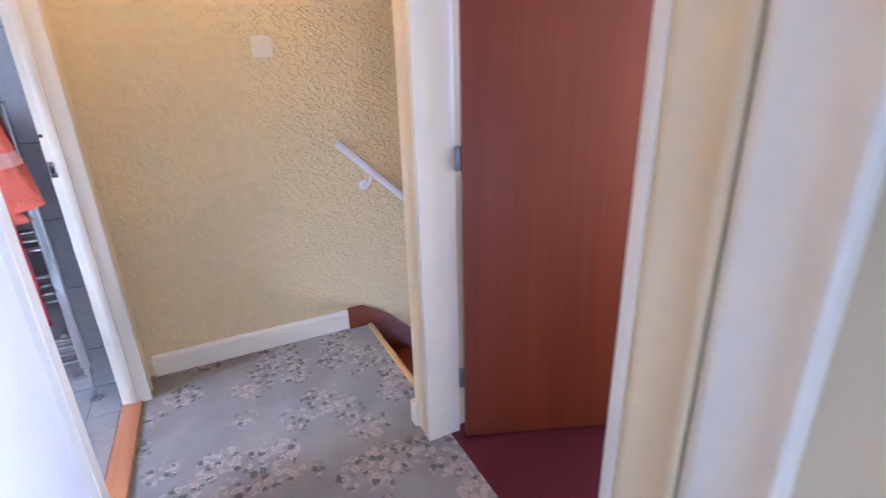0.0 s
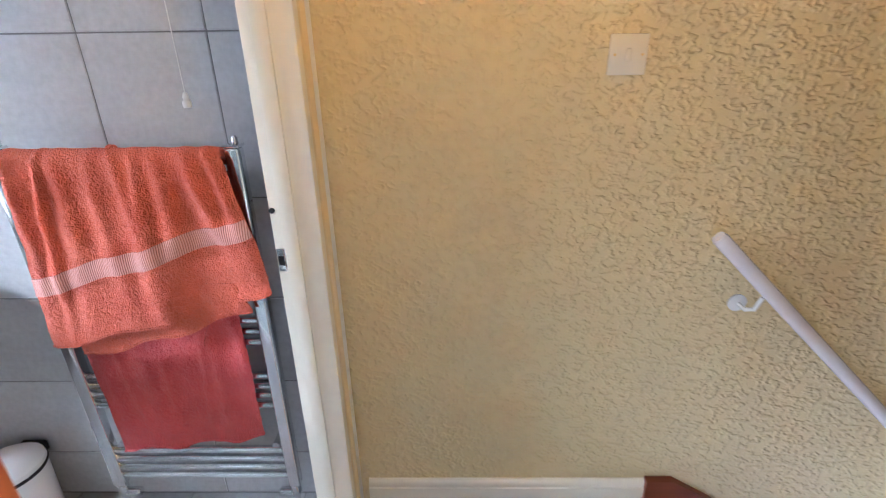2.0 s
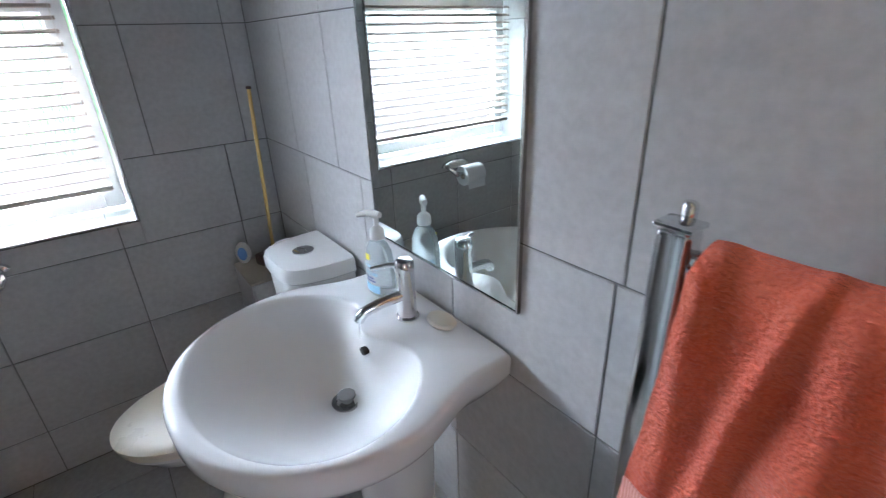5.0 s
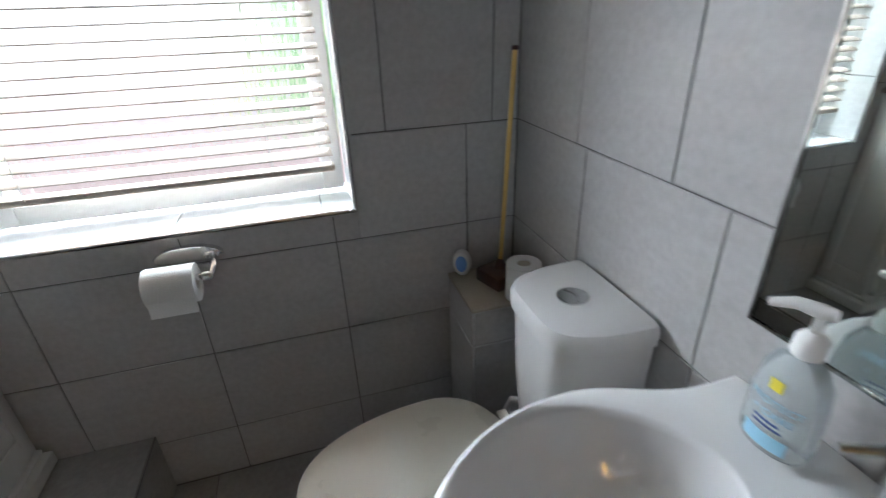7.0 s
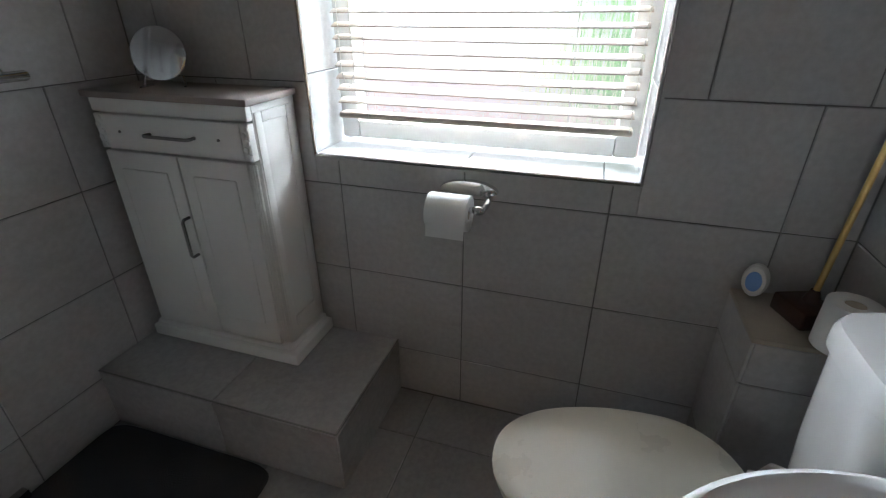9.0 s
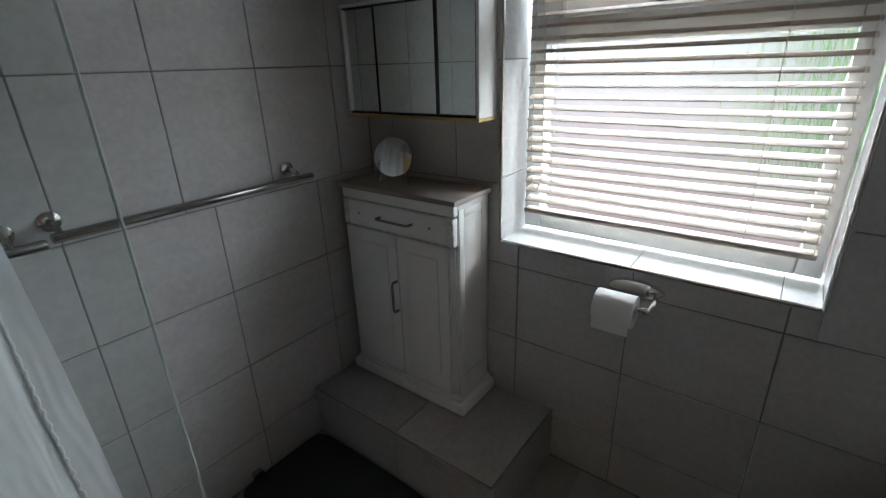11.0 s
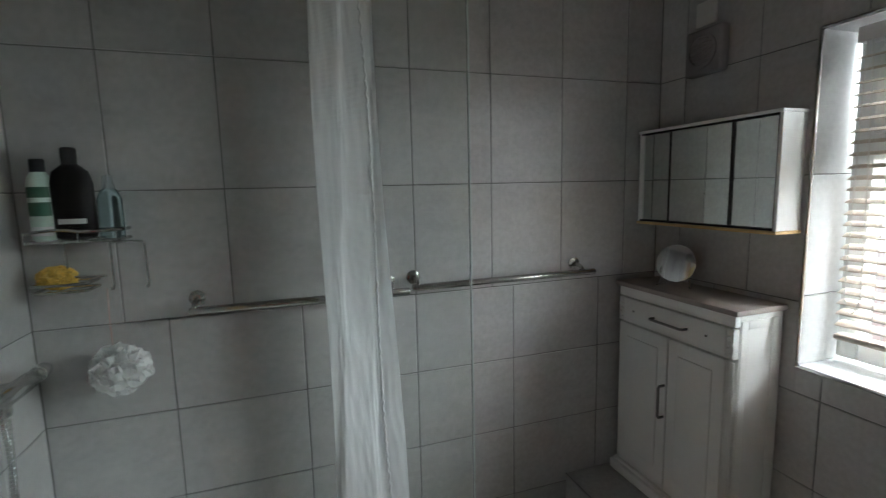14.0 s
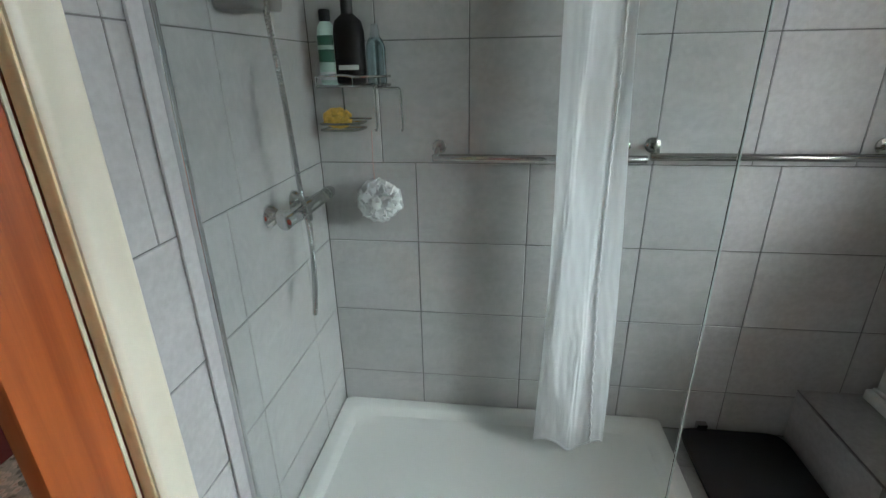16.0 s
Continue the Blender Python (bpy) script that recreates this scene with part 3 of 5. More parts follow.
part("seat_base", box(B(), (CX - 0.232, CY - 0.28, 0.33), (CX + 0.232, CY + 0.18, 0.4), 0.02, 3), M_FABRIC, chair)
part("seat_cushion", box(B(), (CX - 0.225, CY - 0.3, 0.4), (CX + 0.225, CY + 0.15, 0.52), 0.045, 4), M_FABRIC, chair, "plump floral seat cushion")


def back_pad(u, v):
    lean = 0.16 + 0.17 * v
    plump = 0.055 * (1 - (2 * u - 1) ** 4) * (0.7 + 0.3 * math.sin(v * 9.4))
    roll = 0.06 * max(0.0, v - 0.85) / 0.15
    return Vector((CX - 0.27 + 0.54 * u, CY + lean - plump + roll, 0.5 + 0.6 * v - roll * 0.3))


part("back_cushion", sheet(B(), 24, 30, back_pad, 0.07), M_FABRIC, chair, "buttoned floral back cushion")


# ---- bathroom window, blind and view ----
win1 = thing("window_1", (-0.2, -0.96, WZ0), "white framed obscured bathroom window with top light", "window")
win1["kind"] = "structure"
FX0, FX1 = -0.205, -0.14
FY0, FY1, FZ0, FZ1 = -1.40, -0.50, 0.90, 1.90
for nm, lo, hi in (("frame_side", (FX0, FY0, FZ0), (FX1, FY0 + 0.06, FZ1)), ("frame_side", (FX0, FY1 - 0.06, FZ0), (FX1, FY1, FZ1)),
                   ("frame_foot", (FX0, FY0 + 0.06, FZ0), (FX1, FY1 - 0.06, FZ0 + 0.055)), ("frame_head", (FX0, FY0 + 0.06, FZ1 - 0.055), (FX1, FY1 - 0.06, FZ1)),
                   ("transom", (FX0, FY0 + 0.06, 1.525), (FX1 + 0.01, FY1 - 0.06, 1.60))):
    part(nm, box(B(), lo, hi, 0.006), M_UPVC, win1)
sash = B()
for lo, hi in (((FX0 + 0.01, FY0 + 0.06, 1.6), (FX1 + 0.02, FY0 + 0.115, 1.845)), ((FX0 + 0.01, FY1 - 0.115, 1.6), (FX1 + 0.02, FY1 - 0.06, 1.845)),
               ((FX0 + 0.01, FY0 + 0.115, 1.6), (FX1 + 0.02, FY1 - 0.115, 1.65)), ((FX0 + 0.01, FY0 + 0.115, 1.8), (FX1 + 0.02, FY1 - 0.115, 1.845))):
    box(sash, lo, hi, 0.006)
sash = part("top_light", sash, M_UPVC, win1, "white opening top sash")
part("window_handle", tube(B(), [(-0.118, -1.0, 1.625), (-0.1, -1.0, 1.625), (-0.092, -0.99, 1.622), (-0.09, -0.88, 1.618)], 0.008, 8), M_DARKMETAL, sash, "dark metal window handle")
for lo, hi, mat in (((-0.18, FY0 + 0.06, FZ0 + 0.055), (-0.172, FY1 - 0.06, 1.525), M_OBSCURE), ((-0.18, FY0 + 0.115, 1.65), (-0.172, FY1 - 0.115, 1.8), M_OBSCURE)):
    pn = part("pane", box(B(), lo, hi), mat, win1, "rippled obscured glass")
    pn.visible_shadow = False
# pale tiled reveals with a metal edge trim
for lo, hi in (((-0.205, WY0 - 0.001, WZ0 - 0.01), (-0.002, -0.965, WZ0 + 0.006)), ((-0.205, -0.962, WZ0 - 0.01), (-0.002, -0.58, WZ0 + 0.006)), ((-0.205, -0.577, WZ0 - 0.01), (-0.002, WY1 + 0.001, WZ0 + 0.006)),
               ((-0.205, WY0 - 0.01, WZ0 + 0.007), (-0.002, WY0 + 0.006, 1.105)), ((-0.205, WY0 - 0.01, 1.108), (-0.002, WY0 + 0.006, 1.485)), ((-0.205, WY0 - 0.01, 1.488), (-0.002, WY0 + 0.006, WZ1)),
               ((-0.205, WY1 - 0.006, WZ0 + 0.007), (-0.002, WY1 + 0.01, 1.105)), ((-0.205, WY1 - 0.006, 1.108), (-0.002, WY1 + 0.01, 1.485)), ((-0.205, WY1 - 0.006, 1.488), (-0.002, WY1 + 0.01, WZ1)),
               ((-0.205, WY0 + 0.007, WZ1 - 0.006), (-0.002, -0.965, WZ1 + 0.01)), ((-0.205, -0.962, WZ1 - 0.006), (-0.002, WY1 - 0.007, WZ1 + 0.01))):
    part("sill_tile", box(B(), lo, hi, 0.0015, 1), M_SILLTILE, win1)
for a, b in (((0.001, WY0 + 0.004, WZ0 + 0.003), (0.001, WY1 - 0.004, WZ0 + 0.003)), ((0.001, WY0 + 0.003, WZ0), (0.001, WY0 + 0.003, WZ1)),
             ((0.001, WY1 - 0.003, WZ0), (0.001, WY1 - 0.003, WZ1)), ((0.001, WY0, WZ1 - 0.003), (0.001, WY1, WZ1 - 0.003))):
    part("edge_trim", tube(B(), [a, b], 0.0055, 8), M_STEEL, win1)

blind = thing("venetian_blind", (-0.07, -0.94, 1.0), "cream slatted venetian blind, lowered and open", "blind")
BY0, BY1 = -1.36, -0.525
part("head_rail", box(B(), (-0.1, BY0, 1.855), (-0.05, BY1, 1.9), 0.004), M_PLASTIC, blind)
part("bottom_rail", box(B(), (-0.098, BY0, 0.978), (-0.052, BY1, 0.996), 0.006), M_SLAT, blind)
rings = []
for a in (-1, -0.5, 0, 0.5, 1):
    rings.append((a * 0.0235, 0.004 * (1 - a * a)))
n_sl = 24
tilt = radians(-13)
for i in range(n_sl):
    z = 1.03 + i * (1.85 - 1.03) / n_sl
    bm = B()
    prof = [(a * math.cos(tilt) - h * math.sin(tilt), a * math.sin(tilt) + h * math.cos(tilt)) for a, h in rings]
    prof = prof + [(a, h - 0.0022) for a, h in prof[::-1]]
    sag = 0.0015 * math.sin(i * 1.7)
    loft(bm, [[Vector((-0.075 + a, y, z + h + s)) for a, h in prof] for y, s in ((BY0 + 0.003, sag), (-0.94, -0.001), (BY1 - 0.003, -sag))])
    part("slat", bm, M_SLAT, blind)
for y in (BY0 + 0.1, -0.69, BY1 - 0.01):
    for dx in (-0.1, -0.05):
        part("ladder_cord", tube(B(), [(dx, y, 0.99), (dx, y, 1.86)], 0.0011, 5), M_CORD, blind)
cd = [(-0.045, BY0 + 0.03, 1.86), (-0.043, BY0 + 0.03, 1.5), (-0.043, BY0 + 0.028, 1.15)] + arc((-0.043, BY0 + 0.028, 1.12), (-0.04, BY0 + 0.05, 1.02), (-0.042, BY0 + 0.07, 1.12)) + [(-0.043, BY0 + 0.06, 1.5), (-0.045, BY0 + 0.045, 1.86)]
part("pull_cord", tube(B(), cd, 0.0014, 5), M_CORD, blind)

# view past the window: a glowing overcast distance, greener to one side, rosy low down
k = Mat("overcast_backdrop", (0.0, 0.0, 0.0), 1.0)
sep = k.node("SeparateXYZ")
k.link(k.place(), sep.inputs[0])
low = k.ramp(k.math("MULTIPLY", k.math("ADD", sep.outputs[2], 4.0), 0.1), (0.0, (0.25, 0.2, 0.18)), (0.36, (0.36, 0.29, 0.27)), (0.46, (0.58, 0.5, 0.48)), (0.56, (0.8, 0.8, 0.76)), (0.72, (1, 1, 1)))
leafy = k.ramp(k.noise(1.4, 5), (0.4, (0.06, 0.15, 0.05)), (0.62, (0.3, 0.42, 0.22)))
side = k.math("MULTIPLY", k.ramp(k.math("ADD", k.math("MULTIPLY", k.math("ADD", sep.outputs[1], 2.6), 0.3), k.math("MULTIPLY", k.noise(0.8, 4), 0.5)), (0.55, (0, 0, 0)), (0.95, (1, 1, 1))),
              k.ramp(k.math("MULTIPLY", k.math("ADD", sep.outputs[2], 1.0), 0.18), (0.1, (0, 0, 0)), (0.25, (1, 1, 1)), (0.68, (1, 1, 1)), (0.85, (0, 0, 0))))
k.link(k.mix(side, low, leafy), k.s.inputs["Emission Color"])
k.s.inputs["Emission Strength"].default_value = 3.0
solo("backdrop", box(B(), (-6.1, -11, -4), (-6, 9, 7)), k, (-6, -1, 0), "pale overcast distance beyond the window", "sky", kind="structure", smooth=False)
M_GRASS = toned("grass_ground", (0.09, 0.13, 0.045), 0.95, 0.35, 0.6, 12, 0.5)
solo("ground", box(B(), (-300, -300, -3.1), (-0.6, 300, -3.0)), M_GRASS, (-30, 0, -3.0), "green grass ground below the window", "ground", kind="structure", smooth=False)

# ---- basin ----
basin = thing("pedestal_basin", (1.09, -0.2, 0), "white ceramic pedestal washbasin with rounded bowl", "washbasin")
BX, BYC = 1.09, -0.28


def basin_edge(a, k=1.0, z=0.85):
    """The rim's outline: a wide round front that narrows in a hollow curve to a square back at the wall."""
    c, s = math.cos(a), math.sin(a)
    if s < 0:
        x, y = 0.3 * math.copysign(abs(c) ** 0.95, c), -0.3 * abs(s) ** 0.95
    else:
        t = min(1.0, (a if c > 0 else math.pi - a) / (math.pi * 0.36))
        neck = 0.5 - 0.5 * math.cos(math.pi * min(1.0, t / 0.75))
        x, y = (0.3 - 0.052 * neck) * (1 if c > 0 else -1), 0.274 * t
        if t >= 1.0:
            x, y = 0.248 * c / math.cos(math.pi * 0.36), 0.274
    return Vector((BX + x * k, BYC + y * k, z))


def bowl_edge(a, k, z, shift=0.0):
    """The bowl's outline, pushed in at the back where the tap platform bulges."""
    x, y = 0.267 * k * math.cos(a), 0.212 * k * math.sin(a)
    if y > 0:
        y -= 0.075 * k ** 2 * math.exp(-((x + 0.002) / 0.085) ** 2)
    return Vector((BX - 0.004 + x, -0.335 + shift + y, z))


N = 96
ang = [2 * math.pi * i / N for i in range(N)]
bm = B()
loft(bm, [[basin_edge(a, 0.3, 0.665) for a in ang], [basin_edge(a, 0.6, 0.69) for a in ang], [basin_edge(a, 0.84, 0.74) for a in ang], [basin_edge(a, 0.95, 0.78) for a in ang],
          [basin_edge(a, 0.995, 0.805) for a in ang], [basin_edge(a, 1.0, 0.84) for a in ang], [basin_edge(a, 0.99, 0.849) for a in ang], [basin_edge(a, 0.965, 0.853) for a in ang],
          [bowl_edge(a, 1.04, 0.8515) for a in ang]] + [[bowl_edge(a, q, 0.705 + 0.142 * q ** 2.3, 0.05 * (1 - q)) for a in ang] for q in (1.01, 0.985, 0.95, 0.9, 0.83, 0.75, 0.65, 0.52, 0.38, 0.22, 0.08)])
bowl = part("bowl", bm, M_CERAMIC, basin, "", 70)
bm = B()
loft(bm, [[Vector((BX + rx * math.cos(a), -0.15 + ry * math.sin(a) * (1 if math.sin(a) < 0 else 0.9), z)) for a in ang]
          for z, rx, ry in ((0, 0.105, 0.12), (0.03, 0.1, 0.115), (0.3, 0.082, 0.1), (0.55, 0.09, 0.11), (0.65, 0.115, 0.13), (0.692, 0.14, 0.13))])
part("pedestal", bm, M_CERAMIC, basin, "white tapered pedestal column")
dr = part("drain", lathe(B(), (1.10, -0.262, 0.711), [(0.033, 0), (0.033, 0.003), (0.024, 0.004), (0.022, 0.001)], 28), M_STEEL, basin, "chrome drain with raised plug")
part("plug", lathe(B(), (1.10, -0.262, 0.713), [(0.012, 0), (0.012, 0.012), (0.019, 0.013), (0.019, 0.018), (0.012, 0.02)], 24), M_DARKMETAL, dr)
part("overflow_hole", lathe(B(), (1.092, -0.21, 0.812), [(0.011, 0), (0.011, 0.014)], 18, "y", 1.0, 0.75), M_HOLE, basin)
tap = thing("basin_tap", (1.093, -0.085, 0.85), "chrome single-lever mixer tap on the basin", "tap")
TX, TY = 1.093, -0.09
part("body", lathe(B(), (TX, TY, 0.85), [(0.026, 0), (0.026, 0.006), (0.021, 0.01), (0.0205, 0.115), (0.022, 0.118), (0.022, 0.135), (0.018, 0.142), (0.004, 0.144)], 28), M_CHROME, tap)
part("spout", tube(B(), [(TX, TY - 0.012, 0.912), (TX - 0.012, TY - 0.05, 0.904), (TX - 0.02, TY - 0.09, 0.893), (TX - 0.024, TY - 0.104, 0.882), (TX - 0.025, TY - 0.107, 0.872)], 0.012, 14, radii=[0.014, 0.0125, 0.012, 0.012, 0.0115]), M_CHROME, tap)
part("lever", tube(B(), [(TX, TY, 0.98), (TX - 0.018, TY - 0.025, 0.982), (TX - 0.038, TY - 0.06, 0.977)], 0.006, 12, radii=[0.009, 0.0065, 0.0055]), M_CHROME, tap)
sb = B()
lathe(sb, (1.165, -0.05, 0.852), [(0.02, 0), (0.036, 0.003), (0.04, 0.008), (0.035, 0.014), (0.012, 0.017)], 24, "z", 1.0, 0.7)
solo("soap_bar", sb, M_SOAP, (1.165, -0.05, 0.85), "cream coloured worn soap bar on the basin", "soap")


def soap_bottle(at):
    x, y, z = at
    th = thing("hand_soap_bottle", at, "clear pump bottle of liquid hand soap", "soap bottle")
    part("body", lathe(B(), at, [(0.026, 0), (0.035, 0.004), (0.037, 0.02), (0.036, 0.075), (0.032, 0.105), (0.024, 0.122), (0.015, 0.13), (0.014, 0.136)], 28, "z", 1.15, 0.8), M_BOTTLE, th)
    part("cap", lathe(B(), (x, y, z + 0.135), [(0.016, 0), (0.017, 0.004), (0.016, 0.02), (0.011, 0.026), (0.006, 0.03), (0.006, 0.05)], 20), M_PLASTIC, th, "white pump collar")
    part("nozzle", tube(B(), [(x + 0.012, y + 0.004, z + 0.191), (x, y, z + 0.19), (x - 0.02, y - 0.012, z + 0.192), (x - 0.04, y - 0.024, z + 0.184)], 0.007, 10, radii=[0.007, 0.009, 0.007, 0.005]), M_PLASTIC, th, "white pump nozzle")

    def wrap(nm, u0, u1, z0, z1, mat, lab):
        part(nm, sheet(B(), 10, 2, lambda u, v: Vector((x + 0.0428 * math.sin(u0 + (u1 - u0) * u), y - 0.0302 * math.cos(u0 + (u1 - u0) * u), z + z0 + (z1 - z0) * v))), mat, th, lab)

    wrap("label_patch", -0.15, 0.2, 0.092, 0.107, M_YELLOW, "yellow corner patch")
    wrap("label_patch", -0.5, 0.75, 0.012, 0.032, M_LBLUE, "pale blue wave band")
    wrap("label_bar", -0.3, 0.5, 0.040, 0.043, M_NAVY, "")
    wrap("label_bar", -0.3, 0.4, 0.047, 0.05, M_NAVY, "")
    for s, z0, size in (("PROTECT", 0.072, 0.0125), ("+ CARE", 0.056, 0.0125)):
        cu = bpy.data.curves.new("lettering", "FONT")
        cu.body, cu.size, cu.align_x, cu.extrude = s, size, "CENTER", 0.0002
        tmp = new("lettering", cu)
        bpy.context.view_layer.update()
        me = bpy.data.meshes.new_from_object(tmp.evaluated_get(bpy.context.evaluated_depsgraph_get()))
        bpy.data.objects.remove(tmp)
        for v in me.vertices:
            a = v.co.x / 0.037 + 0.15
            v.co = Vector((0.0436 * math.sin(a), -0.031 * math.cos(a), z0 + v.co.y))
        me.materials.append(M_LBLUE.m)
        ob = new("lettering", me)
        ob.parent = th
    return th


sbt = soap_bottle((0.958, -0.075, 0.852))
sbt.scale = (1.06, 1.06, 1.06)

# ---- wall mirror ----
mir = thing("wall_mirror_glass", (1.08, -0.01, 0.94), "large frameless rectangular mirror above the basin", "mirror")
part("silvering", box(B(), (0.834, -0.008, 0.95), (1.344, -0.002, 1.745), 0.003, 1), M_MIRROR, mir)
for lo, hi in (((0.83, -0.009, 0.946), (0.834, -0.0005, 1.75)), ((1.344, -0.009, 0.946), (1.348, -0.0005, 1.75)), ((0.834, -0.009, 0.946), (1.344, -0.0005, 0.95)), ((0.834, -0.009, 1.745), (1.344, -0.0005, 1.75))):
    part("edge", box(B(), lo, hi), M_STEEL, mir)

# ---- toilet ----
wc = thing("toilet", (0.545, -0.35, 0), "white close-coupled toilet with cream closed lid", "toilet")
TX = 0.53


def pan(a, rx, ry0, ry1, yc, z):
    s = math.sin(a)
    return Vector((TX + rx * math.copysign(abs(math.cos(a)) ** 0.9, math.cos(a)), yc + (ry1 if s > 0 else ry0) * s, z))


part("pan", loft(B(), [[pan(a, rx, r0, r1, yc, z) for a in ang] for z, rx, r0, r1, yc in (
    (0.0, 0.12, 0.2, 0.22, -0.33), (0.03, 0.115, 0.19, 0.22, -0.33), (0.15, 0.105, 0.17, 0.2, -0.31), (0.27, 0.125, 0.21, 0.2, -0.32),
    (0.35, 0.165, 0.3, 0.21, -0.38), (0.39, 0.178, 0.325, 0.22, -0.39), (0.405, 0.175, 0.32, 0.22, -0.39))]), M_CERAMIC, wc)
part("seat", loft(B(), [[pan(a, 0.19 * k, 0.335 * k, 0.16 * k, -0.39, z) for a in ang] for z, k in ((0.407, 0.96), (0.41, 1.0), (0.424, 1.0), (0.428, 0.97))]), M_SEAT, wc)
part("lid", loft(B(), [[pan(a, 0.195 * k, 0.342 * k, 0.165 * k, -0.39, z) for a in ang] for z, k in ((0.429, 0.97), (0.432, 1.0), (0.44, 1.0), (0.447, 0.97), (0.451, 0.88), (0.453, 0.5), (0.4535, 0.1))]), M_SEAT, wc, "cream closed toilet lid")
for sx in (-0.08, 0.08):
    part("hinge", box(B(), (TX + sx - 0.02, -0.235, 0.407), (TX + sx + 0.02, -0.205, 0.445), 0.006), M_SEAT, wc)


def cist(a, w, d, z):
    c, s = math.cos(a), math.sin(a)
    if s >= 0:
        return Vector((0.535 + w * c, -0.012, z))
    return Vector((0.535 + w * math.copysign(abs(c) ** 0.42, c), -0.012 - d * abs(s) ** 0.8, z))


part("cistern", loft(B(), [[cist(a, w, d, z) for a in ang] for z, w, d in ((0.41, 0.115, 0.16), (0.43, 0.125, 0.175), (0.6, 0.134, 0.19), (0.775, 0.139, 0.198))]), M_CERAMIC, wc)
lidc = part("cistern_lid", loft(B(), [[cist(a, w, d, z) for a in ang] for z, w, d in ((0.776, 0.141, 0.2), (0.782, 0.147, 0.207), (0.812, 0.147, 0.207), (0.824, 0.142, 0.2), (0.829, 0.125, 0.18), (0.83, 0.05, 0.07))]), M_CERAMIC, wc)
bt = part("flush_button", lathe(B(), (0.54, -0.115, 0.829), [(0.033, 0), (0.033, 0.004), (0.028, 0.006), (0.003, 0.006)], 28), M_CHROME, lidc, "round chrome dual flush button")
part("button_split", tube(B(), arc((0.515, -0.122, 0.8355), (0.54, -0.1, 0.8355), (0.565, -0.118, 0.8355)), 0.0016, 6), M_DARKMETAL, bt)
part("inlet_pipe", tube(B(), [(0.4, -0.14, 0.42), (0.33, -0.14, 0.36), (0.3, -0.14, 0.3), (0.3, -0.13, 0.0)], 0.009, 10), M_PLASTIC, wc)

# ---- tiled pipe box and what stands on it ----
pbox = thing("pipe_box", (0.115, -0.11, 0), "grey tiled pipe boxing with beige top", "pipe boxing")
part("core", box(B(), (0.001, -0.217, 0), (0.222, -0.001, 0.608)), M_GROUT, pbox)
part("top", box(B(), (0.001, -0.224, 0.608), (0.228, -0.001, 0.62), 0.002), M_TOPBOX, pbox, "beige top board")
for z0, z1 in ((0.003, 0.188), (0.192, 0.488), (0.492, 0.606)):
    part("tile", box(B(), (0.003, -0.223, z0), (0.224, -0.215, z1), 0.0015, 1), M_TILE, pbox)
    part("tile", box(B(), (0.2205, -0.2145, z0), (0.2265, -0.003, z1), 0.0015, 1), M_TILE, pbox)
fr = thing("air_freshener", (0.03, -0.185, 0.62), "small oval white and blue air freshener", "air freshener")
fdir = Matrix.Translation((0.03, -0.185, 0.665)) @ Matrix.Rotation(radians(-32), 4, "Z")
for nm, prof, mat in (("shell", [(0.028, -0.012), (0.034, -0.008), (0.034, 0.004), (0.03, 0.01), (0.022, 0.011)], M_PLASTIC), ("gel", [(0.021, 0.008), (0.021, 0.012), (0.016, 0.014), (0.003, 0.0145)], M_BLUE)):
    bm = lathe(B(), (0, 0, 0), prof, 28, "x", 0.85, 1.3)
    bmesh.ops.transform(bm, matrix=fdir, verts=bm.verts)
    part(nm, bm, mat, fr)
plg = thing("toilet_brush", (0.105, -0.095, 0.62), "brass rod standing in a dark wooden block", "toilet brush")
bm = box(B(), (-0.052, -0.045, 0), (0.052, 0.045, 0.045), 0.006)
bmesh.ops.transform(bm, matrix=pose(0.105, -0.095, 0.62, 0, 0, 20), verts=bm.verts)
part("base", bm, M_DARKWOOD, plg, "dark wooden square base")
part("rod", tube(B(), [(0.095, -0.085, 0.66), (0.1, -0.06, 1.28)], 0.0068, 14), M_BRASS, plg)
part("collar", lathe(B(), (0.095, -0.085, 0.664), [(0.02, 0), (0.016, 0.012), (0.009, 0.03)], 18), M_DARKWOOD, plg)
part("tip", lathe(B(), (0.1, -0.06, 1.276), [(0.009, 0), (0.009, 0.008), (0.006, 0.01)], 14), M_DARKWOOD, plg)


def paper_roll(name, c, axis, r, half, label):
    th = thing(name, c, label, "toilet roll")
    part("roll", lathe(B(), c, [(0.021, -half), (r * 0.97, -half), (r, -half * 0.95), (r, half * 0.95), (r * 0.97, half), (0.021, half), (0.019, half * 0.96), (0.019, -half * 0.96)], 36, axis), M_PAPER, th)
    part("core", lathe(B(), c, [(0.0188, -half * 0.94), (0.0188, half * 0.94)], 24, axis), M_TOPBOX, th, "cardboard tube")
    return th


